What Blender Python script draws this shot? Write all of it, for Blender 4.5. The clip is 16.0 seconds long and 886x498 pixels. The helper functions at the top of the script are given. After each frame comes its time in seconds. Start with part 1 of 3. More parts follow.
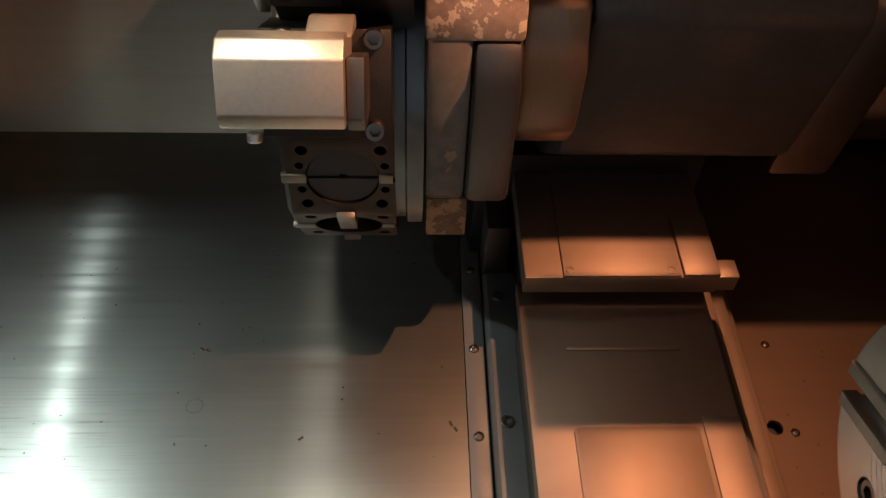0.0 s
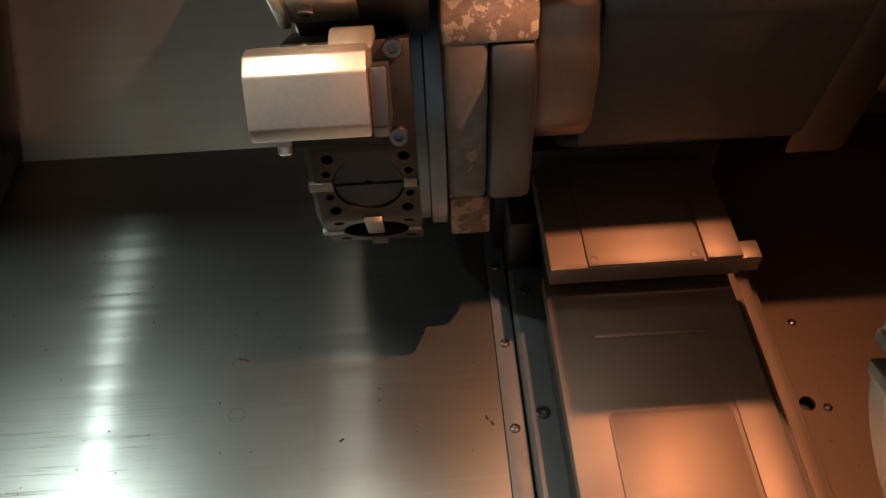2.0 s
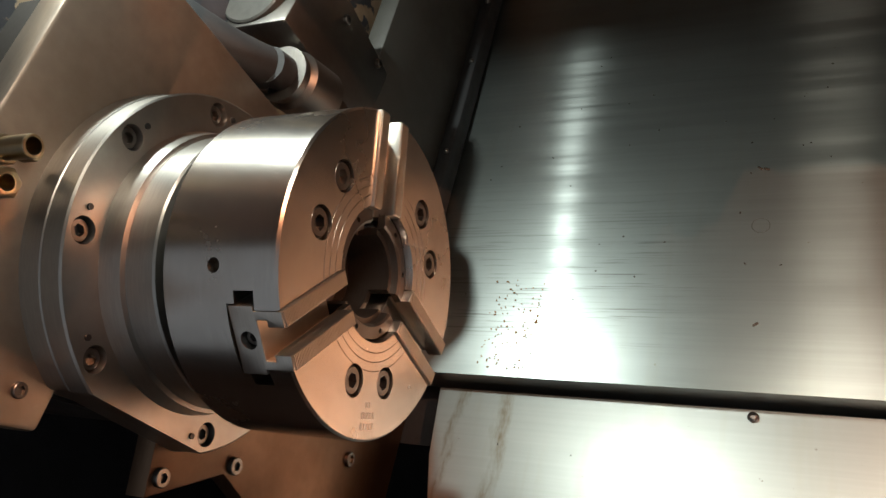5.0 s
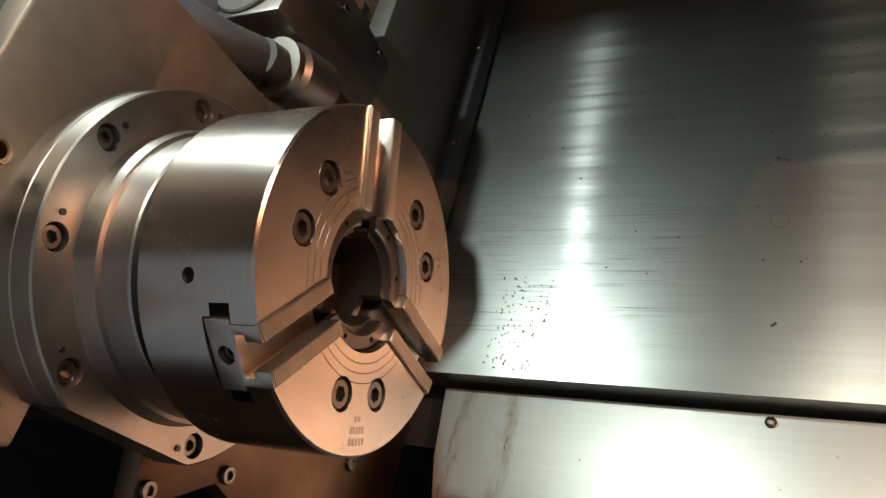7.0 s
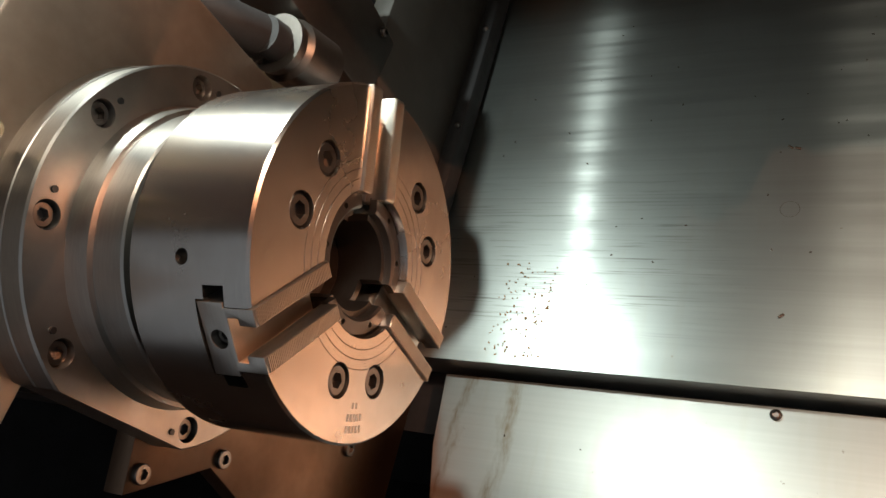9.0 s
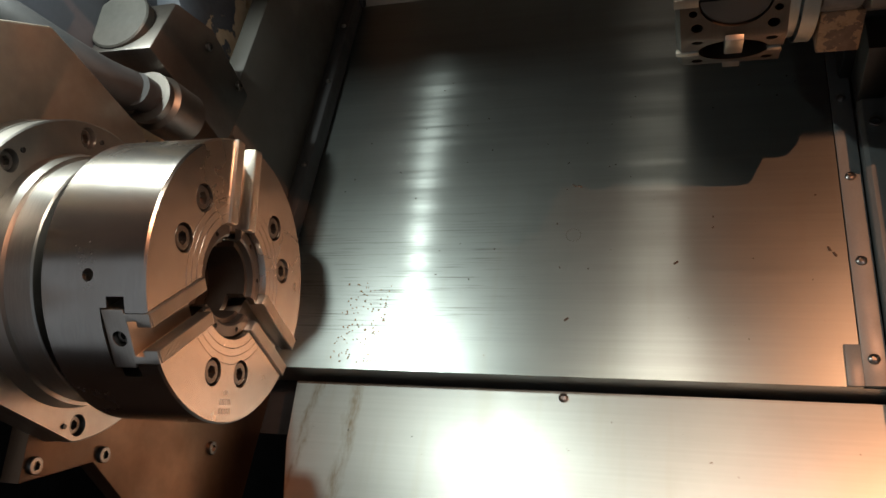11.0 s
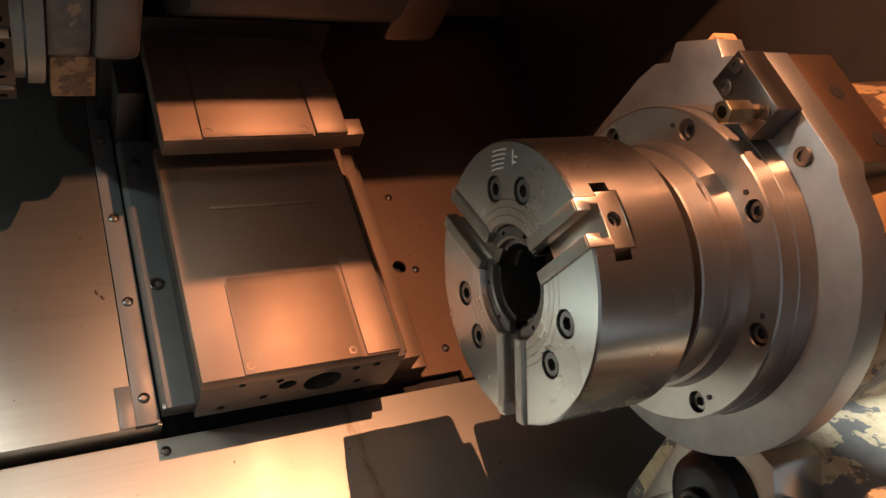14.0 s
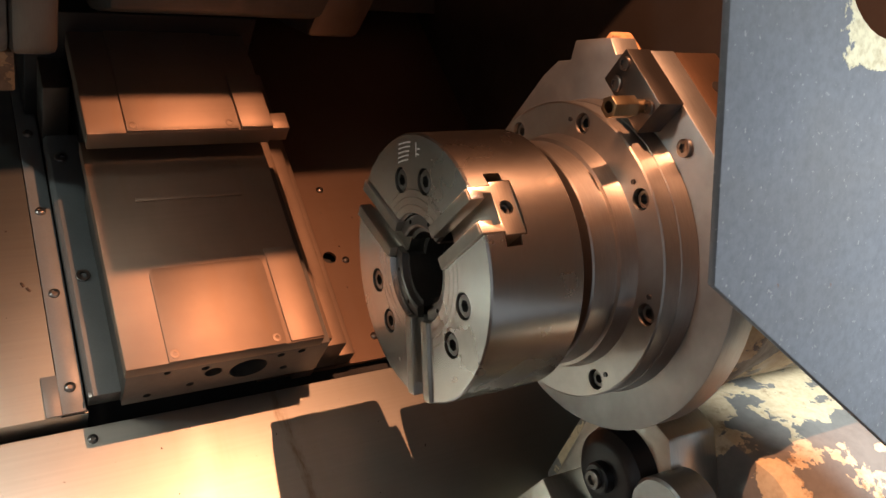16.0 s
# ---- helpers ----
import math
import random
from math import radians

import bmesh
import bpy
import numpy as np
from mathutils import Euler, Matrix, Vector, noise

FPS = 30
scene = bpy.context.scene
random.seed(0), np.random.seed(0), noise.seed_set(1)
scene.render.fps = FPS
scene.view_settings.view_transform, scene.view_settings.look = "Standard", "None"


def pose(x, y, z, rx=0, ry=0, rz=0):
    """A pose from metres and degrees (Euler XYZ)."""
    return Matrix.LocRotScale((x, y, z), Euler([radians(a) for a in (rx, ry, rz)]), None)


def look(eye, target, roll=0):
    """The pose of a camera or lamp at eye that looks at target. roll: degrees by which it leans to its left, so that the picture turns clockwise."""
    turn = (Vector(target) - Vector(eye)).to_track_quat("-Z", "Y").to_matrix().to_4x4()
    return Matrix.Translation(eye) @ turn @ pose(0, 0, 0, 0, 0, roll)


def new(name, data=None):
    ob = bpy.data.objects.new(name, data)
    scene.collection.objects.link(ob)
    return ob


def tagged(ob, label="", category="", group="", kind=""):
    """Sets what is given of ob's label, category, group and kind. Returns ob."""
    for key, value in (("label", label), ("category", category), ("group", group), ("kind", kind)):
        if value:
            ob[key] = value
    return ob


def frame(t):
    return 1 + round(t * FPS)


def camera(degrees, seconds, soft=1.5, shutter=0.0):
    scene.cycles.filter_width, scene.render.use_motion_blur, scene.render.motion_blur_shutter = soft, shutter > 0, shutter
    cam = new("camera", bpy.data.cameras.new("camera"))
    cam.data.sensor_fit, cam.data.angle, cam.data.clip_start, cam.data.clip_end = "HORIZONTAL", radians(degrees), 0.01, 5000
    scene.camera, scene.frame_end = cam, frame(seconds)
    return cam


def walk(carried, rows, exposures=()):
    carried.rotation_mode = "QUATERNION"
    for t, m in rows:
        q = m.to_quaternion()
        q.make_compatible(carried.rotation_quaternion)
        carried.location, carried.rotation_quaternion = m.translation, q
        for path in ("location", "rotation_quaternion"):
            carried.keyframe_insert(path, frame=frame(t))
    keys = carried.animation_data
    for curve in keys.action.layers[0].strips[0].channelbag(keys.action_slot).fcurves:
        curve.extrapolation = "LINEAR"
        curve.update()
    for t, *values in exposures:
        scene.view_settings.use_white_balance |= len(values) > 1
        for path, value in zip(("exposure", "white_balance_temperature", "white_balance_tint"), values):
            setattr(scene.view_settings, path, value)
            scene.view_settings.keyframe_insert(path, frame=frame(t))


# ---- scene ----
cam = camera(57.2, 16.0)
# The slanted bed lies at 45 degrees: x runs along the spindles, y up the slope, z out of the bed.
BED = Matrix.Rotation(radians(45), 4, "X")
PATH = [
    (0, (-0.083, -0.466, 0.918), (-0.007, 0.82, -0.612), 2.7),
    (0.5, (-0.088, -0.407, 0.84), (-0.024, 0.884, -0.686), 1.4),
    (1, (-0.099, -0.389, 0.836), (-0.046, 0.9, -0.691), 1.1),
    (1.5, (-0.093, -0.408, 0.858), (-0.043, 0.879, -0.672), 0.1),
    (2, (-0.092, -0.484, 0.933), (-0.063, 0.809, -0.593), -2.5),
    (2.5, (-0.112, -0.531, 0.978), (-0.194, 0.761, -0.546), -7.4),
    (3, (-0.129, -0.564, 1.004), (-0.365, 0.713, -0.517), -13.1),
    (3.5, (-0.14, -0.597, 1.036), (-0.477, 0.636, -0.502), -16.7),
    (4, (-0.149, -0.618, 1.01), (-0.625, 0.497, -0.581), -22.4),
    (4.5, (-0.233, -0.557, 0.907), (-0.998, 0.425, -0.659), -33.1),
    (5, (-0.268, -0.514, 0.864), (-1.153, 0.428, -0.662), -36.3),
    (7.5, (-0.267, -0.473, 0.83), (-1.207, 0.403, -0.703), -39.2),
    (8, (-0.274, -0.469, 0.82), (-1.221, 0.388, -0.719), -39.3),
    (10.5, (-0.255, -0.524, 0.883), (-1.125, 0.385, -0.671), -36.4),
    (11, (-0.194, -0.56, 0.956), (-0.788, 0.439, -0.672), -26.5),
    (11.5, (-0.172, -0.602, 1.02), (-0.592, 0.421, -0.647), -19.5),
    (12, (-0.184, -0.607, 1.031), (-0.251, 0.407, -0.691), -4.6),
    (12.5, (-0.171, -0.568, 0.988), (0.236, 0.406, -0.711), 16.0),
    (13, (-0.138, -0.567, 0.981), (0.525, 0.382, -0.65), 25.3),
    (13.5, (-0.115, -0.545, 0.964), (0.676, 0.393, -0.615), 28.6),
    (14, (-0.106, -0.532, 0.946), (0.803, 0.38, -0.585), 31.4),
    (14.5, (-0.106, -0.544, 0.956), (0.853, 0.344, -0.558), 33.9),
    (15, (-0.099, -0.55, 0.969), (0.889, 0.323, -0.535), 34.6),
    (15.5, (-0.095, -0.561, 0.98), (0.902, 0.31, -0.519), 34.2),
    (16, (-0.084, -0.569, 0.988), (0.914, 0.295, -0.514), 34.1),
]
walk(cam, [(t, BED @ look(eye, target, roll)) for t, eye, target, roll in PATH],
     [(0.0, -0.25), (3.5, -0.25), (5.0, -0.12), (10.5, -0.15), (12.0, -0.4), (13.5, 0.0), (16.0, 0.1)])

# ---- light ----
world = bpy.data.worlds.new("world")
scene.world = world
world.use_nodes = True
world.node_tree.nodes["Background"].inputs[0].default_value = (0.72, 0.78, 0.85, 1)
world.node_tree.nodes["Background"].inputs[1].default_value = 0.34
scene.view_settings.exposure = 0.0


def lamp(name, place, target, power, colour, size):
    data = bpy.data.lights.new(name, "AREA")
    data.shape, data.size, data.energy, data.color = "DISK", size, power, colour
    ob = new(name, data)
    ob.matrix_world = BED @ look(place, target)
    return ob


lamp("work_lamp_cool", (-0.84, 0.12, 0.75), (-0.62, -0.15, 0), 5.1, (0.9, 1.0, 0.94), 0.022)
lamp("work_lamp_warm", (0.34, 0.05, 1.1), (0.2, -0.12, 0), 18.5, (1.0, 0.41, 0.2), 0.003)
lamp("work_lamp_centre", (-0.27, 0.03, 0.95), (-0.22, -0.2, 0), 3.7, (1.0, 0.9, 0.75), 0.18)
# unseen cool fill, added to brighten the guard and counter spindle
front_fill = lamp("front_fill_light", (0, 0, 0), (0, 0, -1), 8.0, (0.93, 0.98, 1.0), 0.5)
front_fill.data.spread = radians(50)
front_fill.matrix_world = look((1.05, -2.0, 0.95), (0.6, -0.6, 0.0))


# ---- materials ----
class Nodes:
    """A principled material that is put together node by node."""

    def __init__(self, name, rough=0.4, metal=0.0):
        self.mat = bpy.data.materials.new(name)
        self.mat.use_nodes = True
        self.tree = self.mat.node_tree
        self.main = self.tree.nodes["Principled BSDF"]
        self.main.inputs["Roughness"].default_value = rough
        self.main.inputs["Metallic"].default_value = metal
        self.where = self.add("ShaderNodeTexCoord").outputs["Object"]

    def add(self, kind, **values):
        node = self.tree.nodes.new(kind)
        for key, value in values.items():
            node.inputs[key].default_value = value
        return node

    def link(self, a, b):
        self.tree.links.new(a, b)

    def stretch(self, scale, turn=(0, 0, 0)):
        node = self.add("ShaderNodeMapping", Scale=scale, Rotation=turn)
        self.link(self.where, node.inputs["Vector"])
        return node.outputs["Vector"]

    def noise(self, scale, stretch=(1, 1, 1), detail=4.0, rough=0.55):
        node = self.add("ShaderNodeTexNoise", Scale=scale, Detail=detail, Roughness=rough)
        self.link(self.stretch(stretch), node.inputs["Vector"])
        return node.outputs["Fac"]

    def ramp(self, fac, stops):
        node = self.add("ShaderNodeValToRGB")
        band = node.color_ramp
        while len(band.elements) < len(stops):
            band.elements.new(0.5)
        for el, (at, col) in zip(band.elements, stops):
            el.position = at
            el.color = (*col, 1) if len(col) == 3 else col
        self.link(fac, node.inputs["Fac"])
        return node.outputs["Color"]

    def span(self, fac, low, high, a=0.0, b=1.0):
        node = self.add("ShaderNodeMapRange")
        for n, v in enumerate((low, high, a, b)):
            node.inputs[n + 1].default_value = v
        self.link(fac, node.inputs[0])
        return node.outputs[0]

    def mix(self, fac, a, b, kind="MIX"):
        node = self.add("ShaderNodeMix")
        node.data_type, node.blend_type = "RGBA", kind
        for n, v in ((0, fac), (6, a), (7, b)):
            if hasattr(v, "is_output"):
                self.link(v, node.inputs[n])
            else:
                node.inputs[n].default_value = v if n == 0 else (*v, 1)
        return node.outputs[2]

    def times(self, a, b, kind="MULTIPLY"):
        node = self.add("ShaderNodeMath")
        node.operation = kind
        for n, v in ((0, a), (1, b)):
            if hasattr(v, "is_output"):
                self.link(v, node.inputs[n])
            else:
                node.inputs[n].default_value = v
        return node.outputs[0]

    def colour(self, socket):
        self.link(socket, self.main.inputs["Base Color"])

    def rough(self, socket):
        self.link(socket, self.main.inputs["Roughness"])

    def bump(self, socket, strength, distance):
        node = self.add("ShaderNodeBump", Strength=strength, Distance=distance)
        self.link(socket, node.inputs["Height"])
        old = self.main.inputs["Normal"].links
        if old:
            self.link(old[0].from_socket, node.inputs["Normal"])
        self.link(node.outputs["Normal"], self.main.inputs["Normal"])


def brushed(name, tone, rough=0.5, grain=(3, 260, 40), aniso=0.5, stain=0.5, rust=0.0, sheen=0.2, scratch=0.0, runs=()):
    """Brushed sheet steel: satin metal with a stretched sheen, oily smears, faint drips and scratches."""
    m = Nodes(name, rough, 1.0)
    fine = m.noise(1.0, grain, 3)
    smear = m.noise(4.0, (1, 1, 1), 5)
    drip = m.noise(1.0, (38, 3.2, 8), 3)
    light = tuple(min(1, c * 1.02) for c in tone)
    dark = tuple(c * 0.95 for c in tone)
    col = m.ramp(fine, [(0.3, dark), (0.7, light)])
    col = m.mix(m.span(smear, 0.35, 0.75, 0, stain), col, tuple(c * 0.62 for c in tone))
    col = m.mix(m.span(drip, 0.55, 0.75, 0, 0.35 * stain), col, (tone[0] * 0.8, tone[1] * 0.68, tone[2] * 0.5))
    if rust:
        spot = m.noise(70.0, (1, 1, 1), 6, 0.7)
        col = m.mix(m.span(spot, 0.68, 0.74, 0, rust), col, (0.12, 0.06, 0.02))
    if scratch:
        line = m.noise(1.0, (9, 330, 1), 4, 0.6)
        axes = m.add("ShaderNodeSeparateXYZ")
        m.link(m.where, axes.inputs[0])
        worn = m.times(m.span(axes.outputs[0], -0.38, -0.5), m.times(m.span(axes.outputs[1], -0.13, -0.1), m.span(axes.outputs[1], 0.14, 0.0)))
        mark = m.times(m.span(line, 0.56, 0.68), m.times(worn, 0.9))
        long_mark = m.noise(1.0, (2.2, 210, 1), 3, 0.6)
        mark = m.times(mark, m.times(m.span(long_mark, 0.6, 0.7), worn), "ADD")
        col = m.mix(m.times(mark, scratch, "MULTIPLY"), col, (0.09, 0.09, 0.08))
    if runs:
        axes = m.add("ShaderNodeSeparateXYZ")
        m.link(m.where, axes.inputs[0])
        wobble = m.noise(1.0, (30, 14, 1), 4, 0.6)
        for at, lean, wide in runs:
            line = m.times(m.times(axes.outputs[0], -at, "ADD"), m.times(axes.outputs[1], lean), "ADD")
            line = m.times(line, m.times(m.times(wobble, -0.5, "ADD"), 0.05), "ADD")
            near = m.span(m.times(line, 0.0, "ADD"), -wide, 0.0)
            near = m.times(near, m.span(line, wide, 0.0))
            broken = m.noise(1.0, (60, 16, 1), 4, 0.7)
            col = m.mix(m.times(near, m.span(broken, 0.35, 0.65, 0.0, 0.75)), col, (0.2, 0.12, 0.03))
    m.colour(col)
    m.rough(m.times(m.span(fine, 0.2, 0.8, rough * 0.96, rough * 1.04), m.span(smear, 0.3, 0.7, 0.92, 1.12)))
    m.bump(fine, 0.018, 0.0004)
    way = m.add("ShaderNodeCombineXYZ", X=1.0)
    m.main.inputs["Anisotropic"].default_value = aniso
    m.main.inputs["Anisotropic Rotation"].default_value = 0.25
    m.link(way.outputs[0], m.main.inputs["Tangent"])
    shine = m.add("ShaderNodeBsdfAnisotropic", Roughness=0.3, Anisotropy=0.76, Rotation=0.0)
    shine.inputs["Color"].default_value = (0.6, 0.64, 0.62, 1)
    wave = m.noise(1.0, (1.6, 75, 75), 4, 0.65)
    ripple = m.add("ShaderNodeBump", Strength=0.27, Distance=0.001)
    m.link(wave, ripple.inputs["Height"])
    m.link(ripple.outputs[0], shine.inputs["Normal"])
    m.link(way.outputs[0], shine.inputs["Tangent"])
    both = m.add("ShaderNodeMixShader")
    band = m.noise(1.0, (2.2, 55, 55), 3, 0.6)
    m.link(m.span(band, 0.38, 0.68, 0.55 * sheen, 1.4 * sheen), both.inputs[0])
    m.link(m.main.outputs[0], both.inputs[1])
    m.link(shine.outputs[0], both.inputs[2])
    m.link(both.outputs[0], m.tree.nodes["Material Output"].inputs["Surface"])
    return m.mat


def machined(name, tone, rough=0.3, stain=0.4, scale=1.0, turned=0.0, relief=0.06):
    """Turned or ground steel with fine tool marks and oil stains."""
    m = Nodes(name, rough, 1.0)
    fine = m.noise(1.0, (700 * scale, 60 * scale, 60 * scale), 2)
    smear = m.noise(14.0 * scale, (1, 1, 1), 5, 0.6)
    col = m.ramp(fine, [(0.3, tuple(c * 0.88 for c in tone)), (0.7, tone)])
    col = m.mix(m.span(smear, 0.4, 0.75, 0, stain), col, tuple(c * k for c, k in zip(tone, (0.62, 0.55, 0.48))))
    m.colour(col)
    m.rough(m.span(smear, 0.3, 0.7, rough * 0.9, rough * 1.15))
    m.bump(fine, relief, 0.0004)
    if turned:
        m.main.inputs["Anisotropic"].default_value = turned
        m.main.inputs["Anisotropic Rotation"].default_value = 0.25
        ring = m.add("ShaderNodeTangent")
        ring.direction_type, ring.axis = "RADIAL", "X"
        m.link(ring.outputs[0], m.main.inputs["Tangent"])
    return m.mat


def peeling(name, paint, under, cover=0.5, scale=9.0, rust=(0.16, 0.08, 0.03)):
    """Old machine paint that has flaked off down to the primer."""
    m = Nodes(name, 0.5)
    big = m.noise(scale, (1, 1, 1), 7, 0.55)
    small = m.noise(scale * 9, (1, 1, 1), 5, 0.6)
    edge = m.times(big, m.times(small, 0.12), "ADD")
    mask = m.span(edge, cover + 0.055, cover + 0.065)
    grime = m.noise(scale * 2.2, (1, 1, 1), 6, 0.65)
    a = m.mix(m.span(grime, 0.35, 0.8, 0, 0.7), paint, tuple(c * 0.45 for c in paint))
    b = m.mix(m.span(small, 0.4, 0.75, 0, 0.55), under, tuple(c * k for c, k in zip(under, (0.6, 0.5, 0.4))))
    b = m.mix(m.span(grime, 0.6, 0.7, 0, 0.8), b, rust)
    m.colour(m.mix(mask, a, b))
    m.rough(m.span(grime, 0.3, 0.7, 0.35, 0.7))
    m.bump(mask, 0.5, 0.0008)
    m.bump(small, 0.15, 0.0005)
    return m.mat


def painted(name, tone, rough=0.45, speck=0.35, metal=0.0, scale=420.0, dust=0.0):
    """Plain machine paint with a fine orange peel, dust and a few scuffs."""
    m = Nodes(name, rough, metal)
    fine = m.noise(scale, (1, 1, 1), 3)
    smear = m.noise(11.0, (1, 1, 1), 6, 0.65)
    col = m.mix(m.span(fine, 0.35, 0.75, 0, speck), tone, tuple(c * 0.55 for c in tone))
    col = m.mix(m.span(smear, 0.45, 0.8, 0, 0.5), col, tuple(c * k for c, k in zip(tone, (0.55, 0.5, 0.45))))
    if dust:
        grit = m.noise(330.0, (1, 1, 1), 2)
        col = m.mix(m.span(grit, 0.68, 0.74, 0, dust), col, (0.6, 0.58, 0.52))
        chip = m.noise(24.0, (1, 1, 1), 4, 0.6)
        col = m.mix(m.span(chip, 0.735, 0.75), col, (0.14, 0.05, 0.03))
    m.colour(col)
    m.rough(m.span(smear, 0.3, 0.7, rough * 0.8, rough * 1.3))
    m.bump(fine, 0.15, 0.0003)
    return m.mat


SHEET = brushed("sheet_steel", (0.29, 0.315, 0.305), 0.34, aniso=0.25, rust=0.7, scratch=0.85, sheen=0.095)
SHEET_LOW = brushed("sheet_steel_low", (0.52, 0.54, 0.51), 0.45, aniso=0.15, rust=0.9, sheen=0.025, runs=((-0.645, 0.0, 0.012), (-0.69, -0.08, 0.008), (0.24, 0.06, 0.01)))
SHEET_BACK = brushed("sheet_steel_back", (0.52, 0.51, 0.45), 0.55, grain=(3, 260, 260))
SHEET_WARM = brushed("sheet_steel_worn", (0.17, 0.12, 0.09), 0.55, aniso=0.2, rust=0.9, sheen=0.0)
COVER = brushed("cover_steel", (0.3, 0.23, 0.18), 0.56, aniso=0.2, stain=0.85, sheen=0.0)
RAIL = machined("rail_steel", (0.2, 0.25, 0.27), 0.4)
CHUCK = machined("chuck_steel", (0.58, 0.55, 0.51), 0.25, turned=0.6, relief=0.025)
JAW = machined("jaw_steel", (0.58, 0.55, 0.5), 0.34)
FLANGE = machined("flange_steel", (0.45, 0.43, 0.4), 0.36, 0.3, turned=0.5, relief=0.012)
PLATE = machined("headstock_plate_steel", (0.42, 0.44, 0.44), 0.45, 0.35)
TURRET = machined("turret_steel", (0.085, 0.073, 0.062), 0.42, 0.5)
BRIGHT = machined("bright_steel", (0.72, 0.7, 0.64), 0.32, 0.3)
BOLT = machined("bolt_steel", (0.2, 0.19, 0.18), 0.32, 0.4)
BLACK = painted("black_oxide", (0.012, 0.012, 0.013), 0.35, 0.3)
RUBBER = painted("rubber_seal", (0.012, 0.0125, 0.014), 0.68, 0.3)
DARK = painted("dark_enclosure", (0.05, 0.05, 0.052), 0.5, 0.3)
WALL_PAINT = painted("wall_paint", (0.05, 0.048, 0.043), 0.45, 0.2)
CASTING = peeling("flaked_blue_paint", (0.065, 0.073, 0.09), (0.42, 0.34, 0.24), 0.53, 8.0)
CASTING_WARM = peeling("flaked_brown_paint", (0.07, 0.04, 0.022), (0.3, 0.19, 0.08), 0.52, 16.0)
CREAM = peeling("flaked_cream_paint", (0.2, 0.2, 0.185), (0.66, 0.56, 0.37), 0.51, 13.0)
HOUSING = peeling("turret_housing_iron", (0.14, 0.13, 0.115), (0.3, 0.22, 0.15), 0.64, 26.0)
BRASS = machined("brass", (0.75, 0.45, 0.1), 0.3, 0.4)

STRIP = painted("blue_grey_strip", (0.1, 0.112, 0.115), 0.42, 0.3)
HOLDER = painted("holder_steel", (0.62, 0.55, 0.45), 0.42, 0.25, 1.0, 260.0)
# rust and flakes, in a lighter tone that also carries lamp light
RUST_TOP = peeling("rusty_flaked_iron", (0.26, 0.2, 0.16), (0.55, 0.47, 0.37), 0.52, 55.0, (0.25, 0.11, 0.04))
KEY = machined("key_steel", (0.32, 0.3, 0.26), 0.4, 0.5)
BROWN = machined("oily_brown_steel", (0.19, 0.125, 0.085), 0.45, 0.5)
# near-black tone that also stands in for shade at the right end
DARKBROWN = painted("near_black_iron", (0.02, 0.016, 0.013), 0.5, 0.4)
RUSTY = peeling("rusty_iron", (0.2, 0.11, 0.06), (0.42, 0.24, 0.12), 0.5, 40.0)
IRON = machined("dark_iron", (0.17, 0.16, 0.15), 0.42, 0.5)
IRON_DARK = painted("oily_cast_iron", (0.045, 0.044, 0.04), 0.42, 0.7, scale=130.0)
PLATE_WARM = machined("oily_plate_steel", (0.48, 0.4, 0.33), 0.42, 0.5)
HOUSING_WARM = machined("worn_bronze_cap", (0.3, 0.22, 0.16), 0.4, 0.6)
BRASSY = machined("oily_yellow_steel", (0.42, 0.34, 0.22), 0.3, 0.5)
ENGRAVED = painted("engraving", (0.48, 0.47, 0.44), 0.6, 0.2)
RUST_CHIP = painted("rust_crumb", (0.17, 0.085, 0.025), 0.7, 0.3)
CHIP = painted("chip", (0.05, 0.035, 0.025), 0.5, 0.3, 0.6)
def chipped_guard():
    """Grey speckled paint that has flaked to cream primer round the cut-out."""
    m = Nodes("guard_paint", 0.5)
    fine = m.noise(230.0, (1, 1, 1), 3)
    smear = m.noise(7.0, (1, 1, 1.6), 6, 0.65)
    tone = (0.16, 0.17, 0.19)
    col = m.mix(m.span(fine, 0.35, 0.75, 0, 0.5), tone, tuple(c * 0.55 for c in tone))
    col = m.mix(m.span(smear, 0.42, 0.8, 0, 0.55), col, (0.13, 0.12, 0.11))
    grit = m.noise(310.0, (1, 1, 1), 2)
    col = m.mix(m.span(grit, 0.66, 0.74, 0, 0.25), col, (0.62, 0.6, 0.55))
    rust = m.noise(30.0, (1, 1, 1), 5, 0.65)
    col = m.mix(m.span(rust, 0.7, 0.73, 0, 0.85), col, (0.16, 0.06, 0.03))
    gap = m.add("ShaderNodeVectorMath")
    gap.operation = "DISTANCE"
    m.link(m.where, gap.inputs[0])
    gap.inputs[1].default_value = (0.335, 0, 0.33)
    ragged = m.times(m.noise(38.0, (1, 1, 1), 5, 0.6), 0.09)
    edge = m.times(gap.outputs["Value"], ragged, "ADD")
    flake = m.span(edge, 0.072, 0.07)
    col = m.mix(flake, col, m.mix(m.span(fine, 0.4, 0.7), (0.68, 0.62, 0.42), (0.45, 0.38, 0.24)))
    m.colour(col)
    m.rough(m.span(smear, 0.3, 0.7, 0.36, 0.6))
    m.bump(fine, 0.25, 0.0004)
    m.bump(flake, 0.4, 0.0005)
    return m.mat


GUARD_PAINT = chipped_guard()
GUARD = [(0.2285, 0.19), (0.62, -0.096), (0.75, -0.096), (0.75, 0.845), (0.195, 0.845)]


